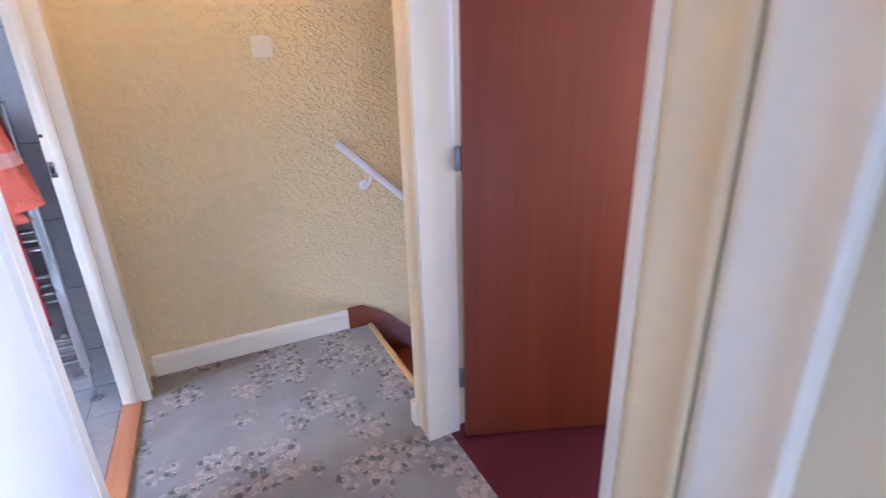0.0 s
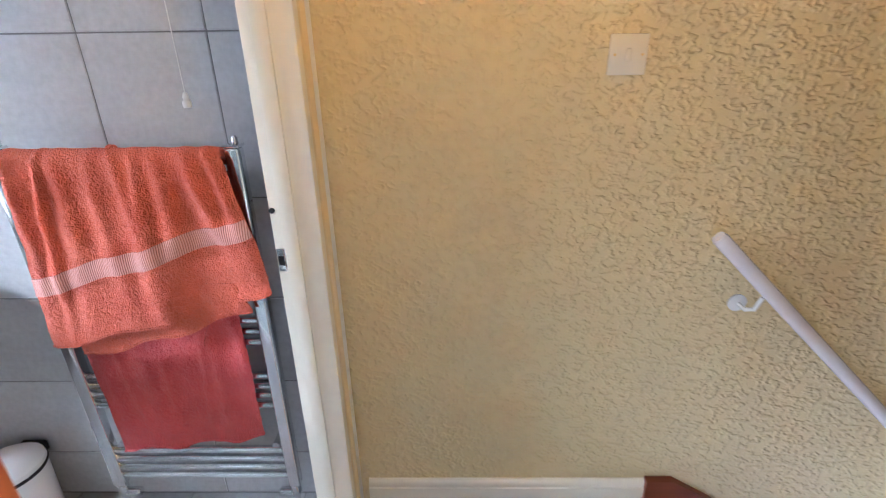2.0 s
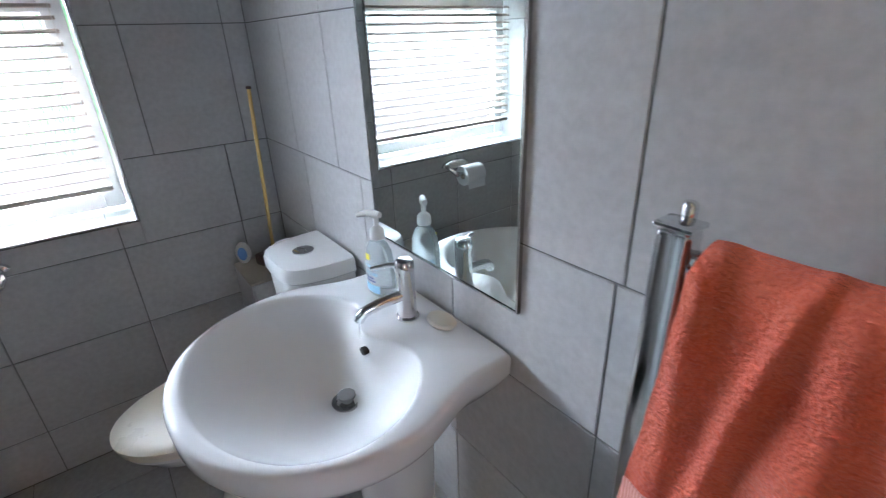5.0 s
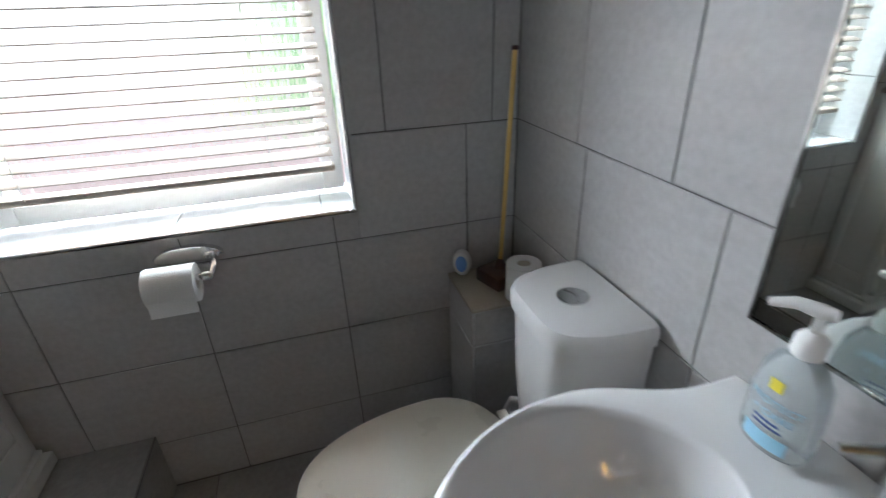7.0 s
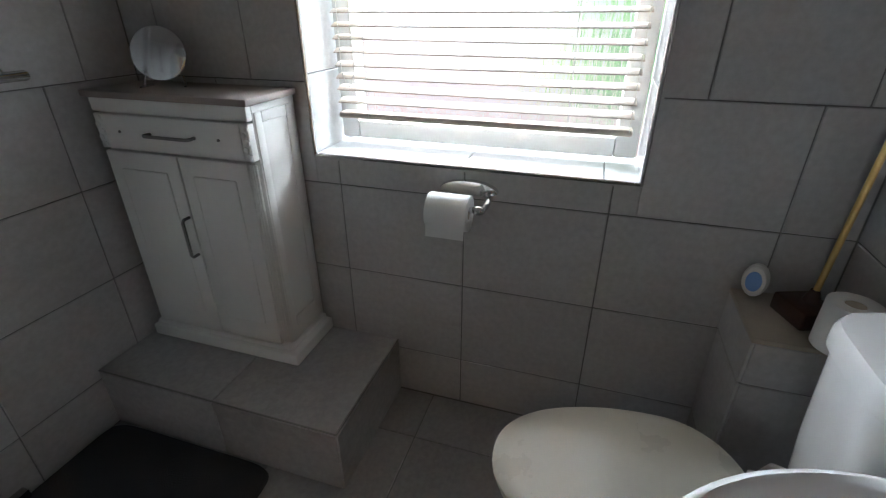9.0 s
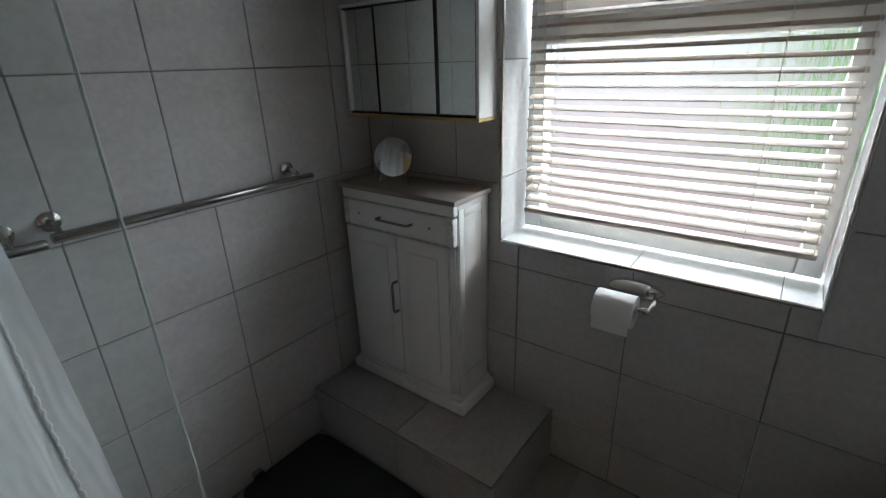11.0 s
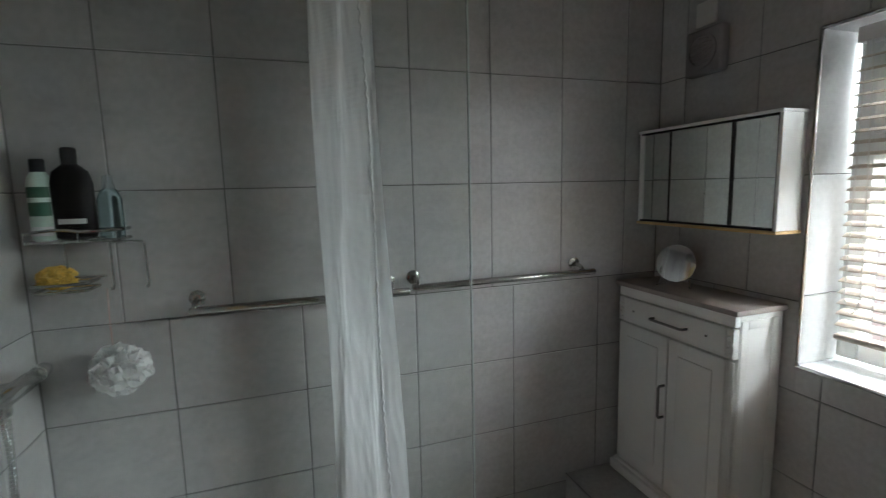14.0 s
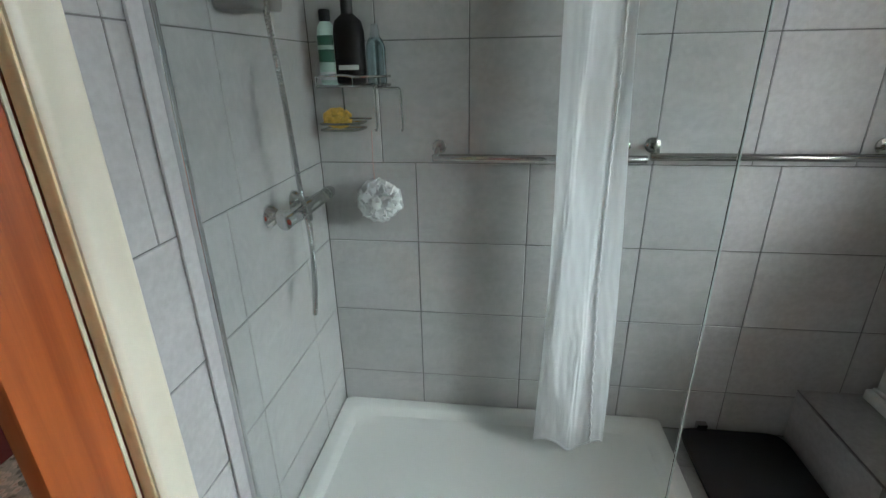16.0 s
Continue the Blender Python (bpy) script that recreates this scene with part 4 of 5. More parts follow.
paper_roll("spare_toilet_roll", (0.205, -0.06, 0.675), "z", 0.05, 0.055, "spare white toilet roll standing on the pipe box")
roll = paper_roll("toilet_roll", (0.088, -0.968, 0.776), "y", 0.05, 0.058, "white quilted toilet roll on its holder")
part("hanging_sheet", sheet(B(), 6, 4, lambda u, v: Vector((0.1365 - 0.004 * math.sin(u * 3), -1.022 + 0.108 * v, 0.776 - 0.06 * u)), 0.001), M_PAPER, roll)
hold = thing("toilet_roll_holder", (0.01, -0.93, 0.82), "curved chrome toilet roll holder on tiles", "toilet roll holder")
part("wall_plate", loft(B(), [[Vector((x, -0.935 + 0.085 * k * math.cos(a), 0.812 + (0.032 * k * math.sin(a) if math.sin(a) > 0 else 0.012 * k * math.sin(a)))) for a in ang] for x, k in ((0.0, 1.0), (0.012, 1.0), (0.017, 0.95), (0.018, 0.5))]), M_CHROME, hold)
part("arm", tube(B(), [(0.012, -0.875, 0.812), (0.04, -0.868, 0.808), (0.07, -0.868, 0.8), (0.088, -0.875, 0.788), (0.088, -0.9, 0.788), (0.088, -1.03, 0.788)], 0.009, 12), M_CHROME, hold)
part("end_cap", lathe(B(), (0.088, -0.885, 0.788), [(0.011, -0.01), (0.013, 0.0), (0.011, 0.012), (0.004, 0.014)], 18, "y"), M_CHROME, hold)

pb = thing("pedal_bin", (1.33, -0.12, 0), "small white pedal bin with a black rim", "bin")
part("body", lathe(B(), (1.33, -0.125, 0), [(0.085, 0), (0.09, 0.01), (0.098, 0.235), (0.098, 0.24)], 36), M_PLASTIC, pb)
part("rim", lathe(B(), (1.33, -0.125, 0.24), [(0.1, 0), (0.102, 0.006), (0.1, 0.012)], 36), M_BLACK, pb, "black plastic rim")
part("lid", lathe(B(), (1.33, -0.125, 0.252), [(0.099, 0), (0.097, 0.012), (0.08, 0.026), (0.045, 0.034), (0.004, 0.036)], 36), M_PLASTIC, pb)
part("hinge", box(B(), (1.29, -0.03, 0.225), (1.37, -0.012, 0.262), 0.006), M_BLACK, pb)

# ---- towel radiator and towels ----
rad = thing("towel_radiator", (1.94, -0.08, 0), "chrome ladder towel radiator on tiled wall", "radiator")
for x in (1.652, 2.216):
    part("post", box(B(), (x - 0.019, -0.116, 0.16), (x + 0.019, -0.082, 1.237), 0.008, 3), M_CHROME, rad)
    part("post_cap", box(B(), (x - 0.021, -0.118, 1.237), (x + 0.021, -0.08, 1.243), 0.003), M_CHROME, rad)
    part("air_vent", lathe(B(), (x, -0.085, 1.243), [(0.008, 0), (0.008, 0.014), (0.005, 0.018)], 12), M_CHROME, rad)
    for z in (0.32, 1.1):
        part("wall_bracket", tube(B(), [(x + (0.04 if x < 2 else -0.04), 0, z), (x + (0.04 if x < 2 else -0.04), -0.1, z)], 0.011, 12), M_CHROME, rad)
    vx = x
    vv = part("valve", lathe(B(), (vx, -0.1, 0.145), [(0.014, -0.03), (0.016, -0.02), (0.016, 0.01), (0.012, 0.018)], 16), M_CHROME, rad)
    hd = -1 if x > 2 else 1
    part("valve_head", lathe(B(), (vx + hd * 0.03, -0.1, 0.125), [(0.012, -0.025), (0.016, -0.02), (0.016, 0.02), (0.012, 0.025)], 16, "x"), M_CHROME, vv)
    part("feed_pipe", tube(B(), [(vx, -0.1, 0.115), (vx, -0.1, 0.0)], 0.008, 12), M_CHROME, rad)
    part("pipe_collar", lathe(B(), (vx, -0.1, 0.0), [(0.026, 0), (0.026, 0.004), (0.014, 0.01), (0.009, 0.012)], 20), M_CHROME, rad)
for z in (0.2, 0.235, 0.27, 0.305, 0.48, 0.515, 0.55, 0.585, 0.7, 0.735, 0.77, 0.9, 0.935, 0.97, 1.1, 1.135, 1.17, 1.205):
    part("rail", tube(B(), [(1.66, -0.096, z), (2.21, -0.096, z)], 0.011, 12), M_CHROME, rad)


def drape(x0, x1, bl, br, ztop, y, amp, seed, over=0.0):
    """A hanging cloth: top edge x0 to x1, lower corners bl and br; ridged folds run down and spread. over: how far it wraps back over the bar."""
    rnd = random.Random(seed)
    ridges = [((i + 0.5) / 9 + rnd.uniform(-0.03, 0.03), rnd.uniform(-0.07, 0.07), rnd.uniform(0.02, 0.036), rnd.uniform(0.55, 1.0)) for i in range(9)]

    def f(u, v, off=0.0):
        w = 0.0
        for c, drift, wide, a in ridges:
            d = (u - c - drift * v + 0.012 * math.sin(6 * v + c * 30)) / (wide * (1 + 0.7 * v))
            w += a * math.exp(-d * d) * (1 - 0.45 * v)
        w += 0.5 * math.sin(u * 8 + seed + v * 2) * v + 0.35 * noise.noise(Vector((u * 6, v * 7, seed)))
        e = min(1, 0.35 + v * 2.5)
        xt, xb = x0 + (x1 - x0) * u, bl[0] + (br[0] - bl[0]) * u
        zb = bl[1] + (br[1] - bl[1]) * u + 0.008 * math.sin(u * 15 + seed) - 0.01 * math.sin(u * math.pi)
        lump = 0.0022 * noise.noise(Vector((u * 60, v * 75, seed)))
        if over and v < 0.1:
            a = math.pi * (1 - v / 0.1)
            ro = 0.026
            yy, z = y + ro * (1 - math.cos(a)) - amp * 0.5 * w * (0.5 + 0.5 * math.cos(a)), ztop - ro + ro * math.sin(a) + 0.004 * w * math.sin(a)
            return Vector((xt + (xb - xt) * v * 0.3 + (0.006 if u < 0.5 else -0.006) * math.sin(a), yy - off, z - (0.05 * (a / math.pi - 0.6) if a > 0.6 * math.pi else 0)))
        vv = (v - 0.1) / 0.9 if over else v
        z0 = ztop - 0.026 if over else ztop
        return Vector((xt + (xb - xt) * v + 0.006 * math.sin(v * 7 + seed) * (u - 0.5), y - off - amp * e * w - lump, z0 + (zb - z0) * vv))

    return f


def towel(name, f, back, mat, label, band=None):
    th = thing(name, f(0.5, 1.0), label, "towel")
    part("front", sheet(B(), 150, 130, f, 0.006), mat, th)
    if back:
        part("fold", sheet(B(), 40, 24, back, 0.006), mat, th)
    if band:
        b0, b1, b2, b3 = band
        part("band", sheet(B(), 90, 8, lambda u, v: f(u, b0 + (b1 - b0) * u + (b2 + (b3 - b2) * u) * v, 0.0035), 0.002), M_BAND, th, "ribbed pale pink woven band")
    part("hem", tube(B(), [f(i / 120, 1.0, 0.001) for i in range(121)], 0.0028, 6), mat, th)
    return th


f1 = drape(1.69, 2.2, (1.645, 0.715), (2.272, 0.887), 1.24, -0.142, 0.024, 3, 1.0)
t1 = towel("large_towel", f1, None, M_TOWEL, "coral terry bath towel folded over the radiator", (0.636, 0.472, 0.091, 0.125))
f1b = drape(1.72, 2.17, (1.72, 0.68), (2.2, 0.822), 0.9, -0.134, 0.005, 8)
part("fold", sheet(B(), 70, 24, f1b, 0.006), M_TOWEL, t1)
part("hem", tube(B(), [f1b(i / 100, 1.0, 0.001) for i in range(101)], 0.0028, 6), M_TOWEL, t1)
f1c = drape(1.82, 2.10, (1.84, 0.66), (2.05, 0.7), 0.84, -0.131, 0.003, 12)
part("fold", sheet(B(), 40, 16, f1c, 0.006), M_TOWEL2, t1)
f2 = drape(1.70, 2.15, (1.715, 0.325), (2.162, 0.382), 0.86, -0.112, 0.011, 5)
towel("small_towel", f2, None, M_TOWEL2, "rose terry hand towel hung below on the radiator")

cord = thing("pull_cord_switch", (2.146, -0.127, 1.33), "white light pull cord with plastic toggle", "pull cord")
part("cord", tube(B(), [(2.146, -0.127, 1.355), (2.145, -0.127, 1.8), (2.144, -0.127, 2.38)], 0.0012, 6), M_CORD, cord)
part("toggle", lathe(B(), (2.146, -0.127, 1.328), [(0.008, 0), (0.0095, 0.004), (0.0095, 0.012), (0.006, 0.017), (0.007, 0.022), (0.004, 0.032)], 16), M_PLASTIC, cord)
part("ceiling_rose", lathe(B(), (2.144, -0.127, 2.4), [(0.035, 0), (0.033, -0.02), (0.012, -0.026)], 20), M_PLASTIC, cord)

# ---- step, cabinet and the things round them ----
step = thing("tiled_step", (0.22, -1.6, 0), "low grey tiled step in the corner", "step")
part("core", box(B(), (0.001, YC + 0.001, 0), (0.441, -1.184, 0.222)), M_GROUT, step)
for y0, y1 in ((YC + 0.002, -1.60), (-1.597, -1.184)):
    part("tile", box(B(), (0.002, y0, 0.221), (0.443, y1, 0.228), 0.0015, 1), M_FLOORTILE, step)
for y0, y1 in ((YC + 0.002, -1.60), (-1.597, -1.184)):
    part("tile", box(B(), (0.44, y0, 0.003), (0.4465, y1, 0.219), 0.0015, 1), M_FLOORTILE, step)
part("tile", box(B(), (0.002, -1.185, 0.003), (0.443, -1.1785, 0.219), 0.0015, 1), M_FLOORTILE, step)
part("edge_trim", tube(B(), [(0.444, YC + 0.002, 0.225), (0.444, -1.181, 0.225), (0.002, -1.181, 0.225)], 0.003, 8), M_DARKMETAL, step, "thin dull metal edge trim")

cab = thing("bathroom_cabinet", (0.11, -1.745, 0.228), "distressed white wooden cabinet with drawer and doors", "cabinet")
CY0, CY1, CX1 = -2.008, -1.472, 0.212
part("body", box(B(), (0.004, CY0, 0.284), (CX1 - 0.018, CY1, 1.05), 0.003), M_WHITE, cab)
part("plinth", box(B(), (0.004, -2.025, 0.228), (0.236, -1.436, 0.27), 0.006), M_WHITE, cab)
part("plinth_moulding", box(B(), (0.004, -2.016, 0.27), (0.222, -1.459, 0.284), 0.006, 3), M_WHITE, cab)
part("top", box(B(), (0.002, -2.022, 1.05), (0.226, -1.46, 1.069), 0.004), M_CABTOP, cab, "worn grey-brown wooden top")
part("frieze", box(B(), (CX1 - 0.02, CY0, 1.01), (CX1 + 0.004, CY1, 1.05), 0.006), M_WHITE, cab)
dw = part("drawer", box(B(), (CX1 - 0.02, CY0 + 0.03, 0.905), (CX1 + 0.006, CY1 - 0.03, 1.005), 0.005), M_WHITE, cab)


def pull(a, b, parent, out=0.028):
    a, b = Vector(a), Vector(b)
    o = Vector((out, 0, 0))
    t = (b - a).normalized() * 0.008
    part("handle", tube(B(), [a, a + o * 0.8, a + o + t, b + o - t, b + o * 0.8, b], 0.0048, 8), M_DARKMETAL, parent, "dark pewter bar handle")


pull((CX1 + 0.005, -1.81, 0.957), (CX1 + 0.005, -1.655, 0.957), dw)
for y in (-1.92, -1.575):
    part("knob_mark", lathe(B(), (CX1 + 0.006, y, 0.957), [(0.004, 0), (0.004, 0.003)], 10, "x"), M_DARKMETAL, dw)
for y0, y1 in ((CY0 + 0.002, CY0 + 0.03), (CY1 - 0.03, CY1 - 0.002)):
    cv = part("corner_block", box(B(), (CX1 - 0.02, y0, 0.905), (CX1 + 0.005, y1, 1.005), 0.003), M_WHITE, cab, "carved corner block")
    for i in range(5):
        part("carving", lathe(B(), (CX1 + 0.004, (y0 + y1) / 2 + 0.004 * (-1) ** i, 0.917 + 0.019 * i), [(0.009, 0), (0.008, 0.004), (0.003, 0.006)], 12, "x"), M_WHITE, cv)
for y0, y1, hy in ((CY0 + 0.004, -1.742, -1.757), (-1.738, CY1 - 0.03, -1.723)):
    dr = part("door", box(B(), (CX1 - 0.02, y0, 0.288), (CX1 + 0.004, y1, 0.897), 0.004), M_WHITE, cab)
    part("door_panel", box(B(), (CX1 + 0.002, y0 + 0.045, 0.36), (CX1 + 0.0075, y1 - 0.045, 0.845), 0.004), M_WHITE, dr)
    if hy > -1.75:
        pull((CX1 + 0.004, -1.75 + 0.0, 0.71), (CX1 + 0.004, -1.75, 0.585), dr)
for y in (CY1 - 0.024, CY1 - 0.014, CY1 - 0.005):
    part("reed", tube(B(), [(CX1 - 0.002, y, 0.31), (CX1 - 0.002, y, 0.895)], 0.004, 8), M_WHITE, cab)
for lo, hi in (((0.02, CY1 - 0.002, 0.33), (0.05, CY1 + 0.003, 1.03)), ((0.16, CY1 - 0.002, 0.33), (0.19, CY1 + 0.003, 1.03)), ((0.05, CY1 - 0.002, 1.0), (0.16, CY1 + 0.003, 1.03)), ((0.05, CY1 - 0.002, 0.33), (0.16, CY1 + 0.003, 0.37))):
    part("side_stile", box(B(), lo, hi, 0.003), M_WHITE, cab)

hm = thing("vanity_mirror", (0.095, -1.835, 1.069), "small round tilting mirror on wire feet", "mirror")
tilt_m = Matrix.Translation((0.095, -1.835, 1.158)) @ Matrix.Rotation(radians(27), 4, "Z") @ Matrix.Rotation(radians(-14), 4, "Y")
for nm, prof, mat in (("frame", [(0.066, -0.006), (0.073, -0.004), (0.075, 0.0), (0.073, 0.005), (0.069, 0.006)], M_CHROME), ("glass", [(0.069, 0.002), (0.069, 0.0055), (0.003, 0.0056)], M_MIRROR)):
    bm = lathe(B(), (0, 0, 0), prof, 40, "x")
    bmesh.ops.transform(bm, matrix=tilt_m, verts=bm.verts)
    part(nm, bm, mat, hm)
for s in (-1, 1):
    bm = tube(B(), [(0.0, 0.05 * s, -0.06), (0.012, 0.055 * s, -0.082), (0.03, 0.06 * s, -0.0875), (-0.03, 0.045 * s, -0.0875)], 0.003, 8)
    bmesh.ops.transform(bm, matrix=Matrix.Translation((0.095, -1.835, 1.158)) @ Matrix.Rotation(radians(27), 4, "Z"), verts=bm.verts)
    part("foot", bm, M_CHROME, hm)

mc = thing("mirror_cabinet", (0.055, -1.75, 1.31), "white wall cabinet with three mirrored sliding doors", "mirror cabinet")
MY0, MY1, MZ0, MZ1 = -2.038, -1.442, 1.314, 1.674
part("back", box(B(), (0.001, MY0 + 0.012, MZ0 + 0.012), (0.01, MY1 - 0.012, MZ1 - 0.012)), M_PLASTIC, mc)
part("side", box(B(), (0.001, MY0, MZ0), (0.108, MY0 + 0.012, MZ1), 0.002), M_WHITE, mc)
part("side", box(B(), (0.001, MY1 - 0.012, MZ0), (0.108, MY1, MZ1), 0.002), M_WHITE, mc)
part("top", box(B(), (0.001, MY0 - 0.002, MZ1), (0.114, MY1 + 0.003, MZ1 + 0.011), 0.002), M_WHITE, mc)
part("bottom", box(B(), (0.001, MY0 - 0.002, MZ0 - 0.011), (0.114, MY1 + 0.003, MZ0), 0.002), M_LIGHTWOOD, mc, "pale bare wooden underside")
for y0, y1, x in ((MY0 + 0.014, -1.879, 0.098), (-1.872, -1.613, 0.104), (-1.606, MY1 - 0.014, 0.1)):
    dm = part("mirror_door", box(B(), (x - 0.006, y0, MZ0 + 0.008), (x, y1, MZ1 - 0.006), 0.001, 1), M_MIRROR, mc)
    part("door_edge", box(B(), (x - 0.007, y1, MZ0 + 0.008), (0.1065, y1 + 0.006, MZ1 - 0.006)), M_BLACK, dm, "thin black edge")
for z in (MZ0 + 0.001, MZ1 - 0.006):
    part("track", box(B(), (0.088, MY0 + 0.013, z), (0.11, MY1 - 0.013, z + 0.006)), M_BLACK, mc)

fan = thing("extractor_fan", (0.02, -1.805, 1.85), "white wall extractor fan with round grille", "extractor fan")
# white fan drawn dark grey, its shade put into the colour
part("housing", box(B(), (0.001, -1.885, 1.865), (0.045, -1.725, 2.03), 0.012, 3), M_GREY_FANSHADE, fan)
part("grille_ring", lathe(B(), (0.045, -1.805, 1.948), [(0.062, 0), (0.062, 0.005), (0.052, 0.007), (0.05, 0.001)], 32, "x"), M_GREY_FANSHADE, fan)
for i in range(-3, 4):
    hw = math.sqrt(max(0.0, 0.05 ** 2 - (i * 0.014) ** 2))
    part("louvre", box(B(), (0.044, -1.805 - hw, 1.944 + i * 0.014), (0.05, -1.805 + hw, 1.95 + i * 0.014), 0.001, 1), M_GREY_FANSHADE, fan)
fsw = thing("fan_isolator", (0.02, -1.83, 2.06), "white fan isolator switch on tiled wall", "switch")
part("plate", box(B(), (0.001, -1.87, 2.05), (0.012, -1.784, 2.136), 0.003), M_PLASTIC, fsw)
part("rocker", box(B(), (0.011, -1.836, 2.078), (0.018, -1.818, 2.105), 0.002), M_PLASTIC, fsw)

bmat = thing("bath_mat", (0.657, -1.72, 0), "charcoal rubber bath mat lying by the step", "bath mat")
bm = B()
rings = []
for z, k in ((0.004, 0.985), (0.012, 1.0), (0.02, 0.99), (0.022, 0.97)):
    rings.append([Vector((0.657 + 0.2 * k * math.copysign(abs(math.cos(a)) ** 0.22, math.cos(a)), -1.72 + 0.318 * k * math.copysign(abs(math.sin(a)) ** 0.22, math.sin(a)), z)) for a in ang])
loft(bm, rings)
part("pad", bm, M_MAT, bmat)
solo("chrome_clip", box(B(), (0.745, YC + 0.002, 0.005), (0.785, YC + 0.03, 0.05), 0.005), M_STEEL, (0.765, YC, 0), "small metal pipe clip at the wall", "clip")

# ---- grab rails ----


def grab_rail(x0, x1, b0, b1, z, y):
    th = thing("grab_rail", ((x0 + x1) / 2, YC, z), "long brushed steel grab rail on tiles", "grab rail", "grab rails on the wall")
    part("bar", tube(B(), [(x0, y, z), (x0 + 0.004, y, z), (x1 - 0.004, y, z), (x1, y, z)], 0.0125, 16, radii=[0.01, 0.0125, 0.0125, 0.01]), M_STEEL, th)
    for b in (b0, b1):
        br = part("bracket", tube(B(), arc((b, YC, z + 0.028), (b, y + 0.005, z + 0.03), (b, y, z + 0.004)), 0.008, 10), M_STEEL, th)
        part("rose", lathe(B(), (b, YC, z + 0.028), [(0.025, 0), (0.025, 0.005), (0.016, 0.009), (0.009, 0.01)], 22, "y"), M_STEEL, br)
    return th


grab_rail(1.135, 1.83, 1.815, 1.2, 1.115, -1.985)
grab_rail(0.362, 1.125, 1.106, 0.42, 1.124, -1.985)

# ---- shower ----
tray = thing("shower_tray", (1.58, -1.7, 0), "wide white acrylic shower tray", "shower tray")
TX0, TX1, TY0, TY1 = 0.925, 2.247, YC + 0.001, -1.26


def tray_ring(inset, z, p):
    cx, cy, hx, hy = (TX0 + TX1) / 2, (TY0 + TY1) / 2, (TX1 - TX0) / 2 - inset, (TY1 - TY0) / 2 - inset
    return [Vector((cx + hx * math.copysign(abs(math.cos(a)) ** p, math.cos(a)), cy + hy * math.copysign(abs(math.sin(a)) ** p, math.sin(a)), z)) for a in ang]


part("basin", loft(B(), [tray_ring(0.0, 0.0, 0.04), tray_ring(0.0, 0.042, 0.04), tray_ring(0.004, 0.047, 0.05), tray_ring(0.045, 0.047, 0.12), tray_ring(0.055, 0.042, 0.14), tray_ring(0.075, 0.018, 0.16), tray_ring(0.12, 0.012, 0.2), tray_ring(0.45 * 0.6, 0.009, 0.5)]), M_TRAY, tray)
part("waste", lathe(B(), (1.58, -1.5, 0.01), [(0.045, 0), (0.045, 0.005), (0.03, 0.008), (0.004, 0.009)], 28), M_CHROME, tray, "round chrome waste cover")

screen = thing("shower_screen", (1.72, -1.29, 0.05), "clear fixed glass shower screen with chrome channel", "shower screen")
gl = part("glass", box(B(), (1.185, -1.294, 0.052), (2.238, -1.286, 2.0), 0.001, 1), M_GLASS, screen)
gl.visible_shadow = False
part("polished_edge", box(B(), (1.182, -1.2945, 0.052), (1.1846, -1.2855, 2.0), 0.0008, 1), M_GLASSEDGE, screen, "pale green polished glass edge")
part("wall_channel", box(B(), (2.226, -1.3, 0.05), (2.247, -1.28, 2.0), 0.003), M_CHROME, screen)
# strip of plain tile next to the channel, built as a thin raised box
part("wall_profile", box(B(), (2.24, -1.28, 0.05), (2.2475, -1.238, 2.0), 0.002), M_SILLTILE, screen, "pale tile strip beside the channel")

cur = thing("shower_curtain", (1.32, -1.88, 0.09), "white fabric shower curtain gathered to one side", "shower curtain")


def curtain(u, v):
    z = 2.18 - (2.18 - 0.075 - 0.02 * math.sin(u * 9)) * v
    w = 0.175 + 0.075 * v
    xc = 1.345 - 0.03 * v
    fold = math.sin(u * 5.5 + 0.9 * math.sin(v * 4)) * 0.009 + 0.0012 * math.sin(u * 19 + v * 5) + 0.006 * noise.noise(Vector((u * 4, v * 14, 2))) + 0.0022 * noise.noise(Vector((u * 16, v * 60, 5)))
    return Vector((xc + w * (0.5 - u) + 0.008 * math.sin(v * 7 + u * 12), -1.885 + fold * (0.75 + 0.5 * v) + 0.05 * v, z))


part("cloth", sheet(B(), 110, 80, curtain, 0.0012), M_CURTAIN, cur)
part("seam", tube(B(), [curtain(0.78 + 0.012 * math.sin(i * 2.3), i / 160) + Vector((0, 0.004 + 0.003 * math.sin(i * 1.9), 0)) for i in range(161)], 0.0035, 6), M_CURTAIN, cur, "stitched vertical seam")
part("hem", tube(B(), [curtain(i / 60, 1.0) for i in range(61)], 0.004, 6), M_CURTAIN, cur)
crail = thing("curtain_rail", (1.3, -1.88, 2.2), "white overhead shower curtain rail", "curtain rail")
part("bar", tube(B(), [(1.2, YC, 2.2), (1.2, -1.885, 2.2), (1.5, -1.885, 2.2), (2.24, -1.885, 2.2)], 0.011, 12), M_PLASTIC, crail)
for i in range(7):
    part("ring", tube(B(), [(1.27 + i * 0.026, -1.885 + 0.016 * math.cos(a), 2.192 + 0.016 * math.sin(a)) for a in [j * 2 * math.pi / 12 for j in range(13)]], 0.002, 6), M_PLASTIC, crail)

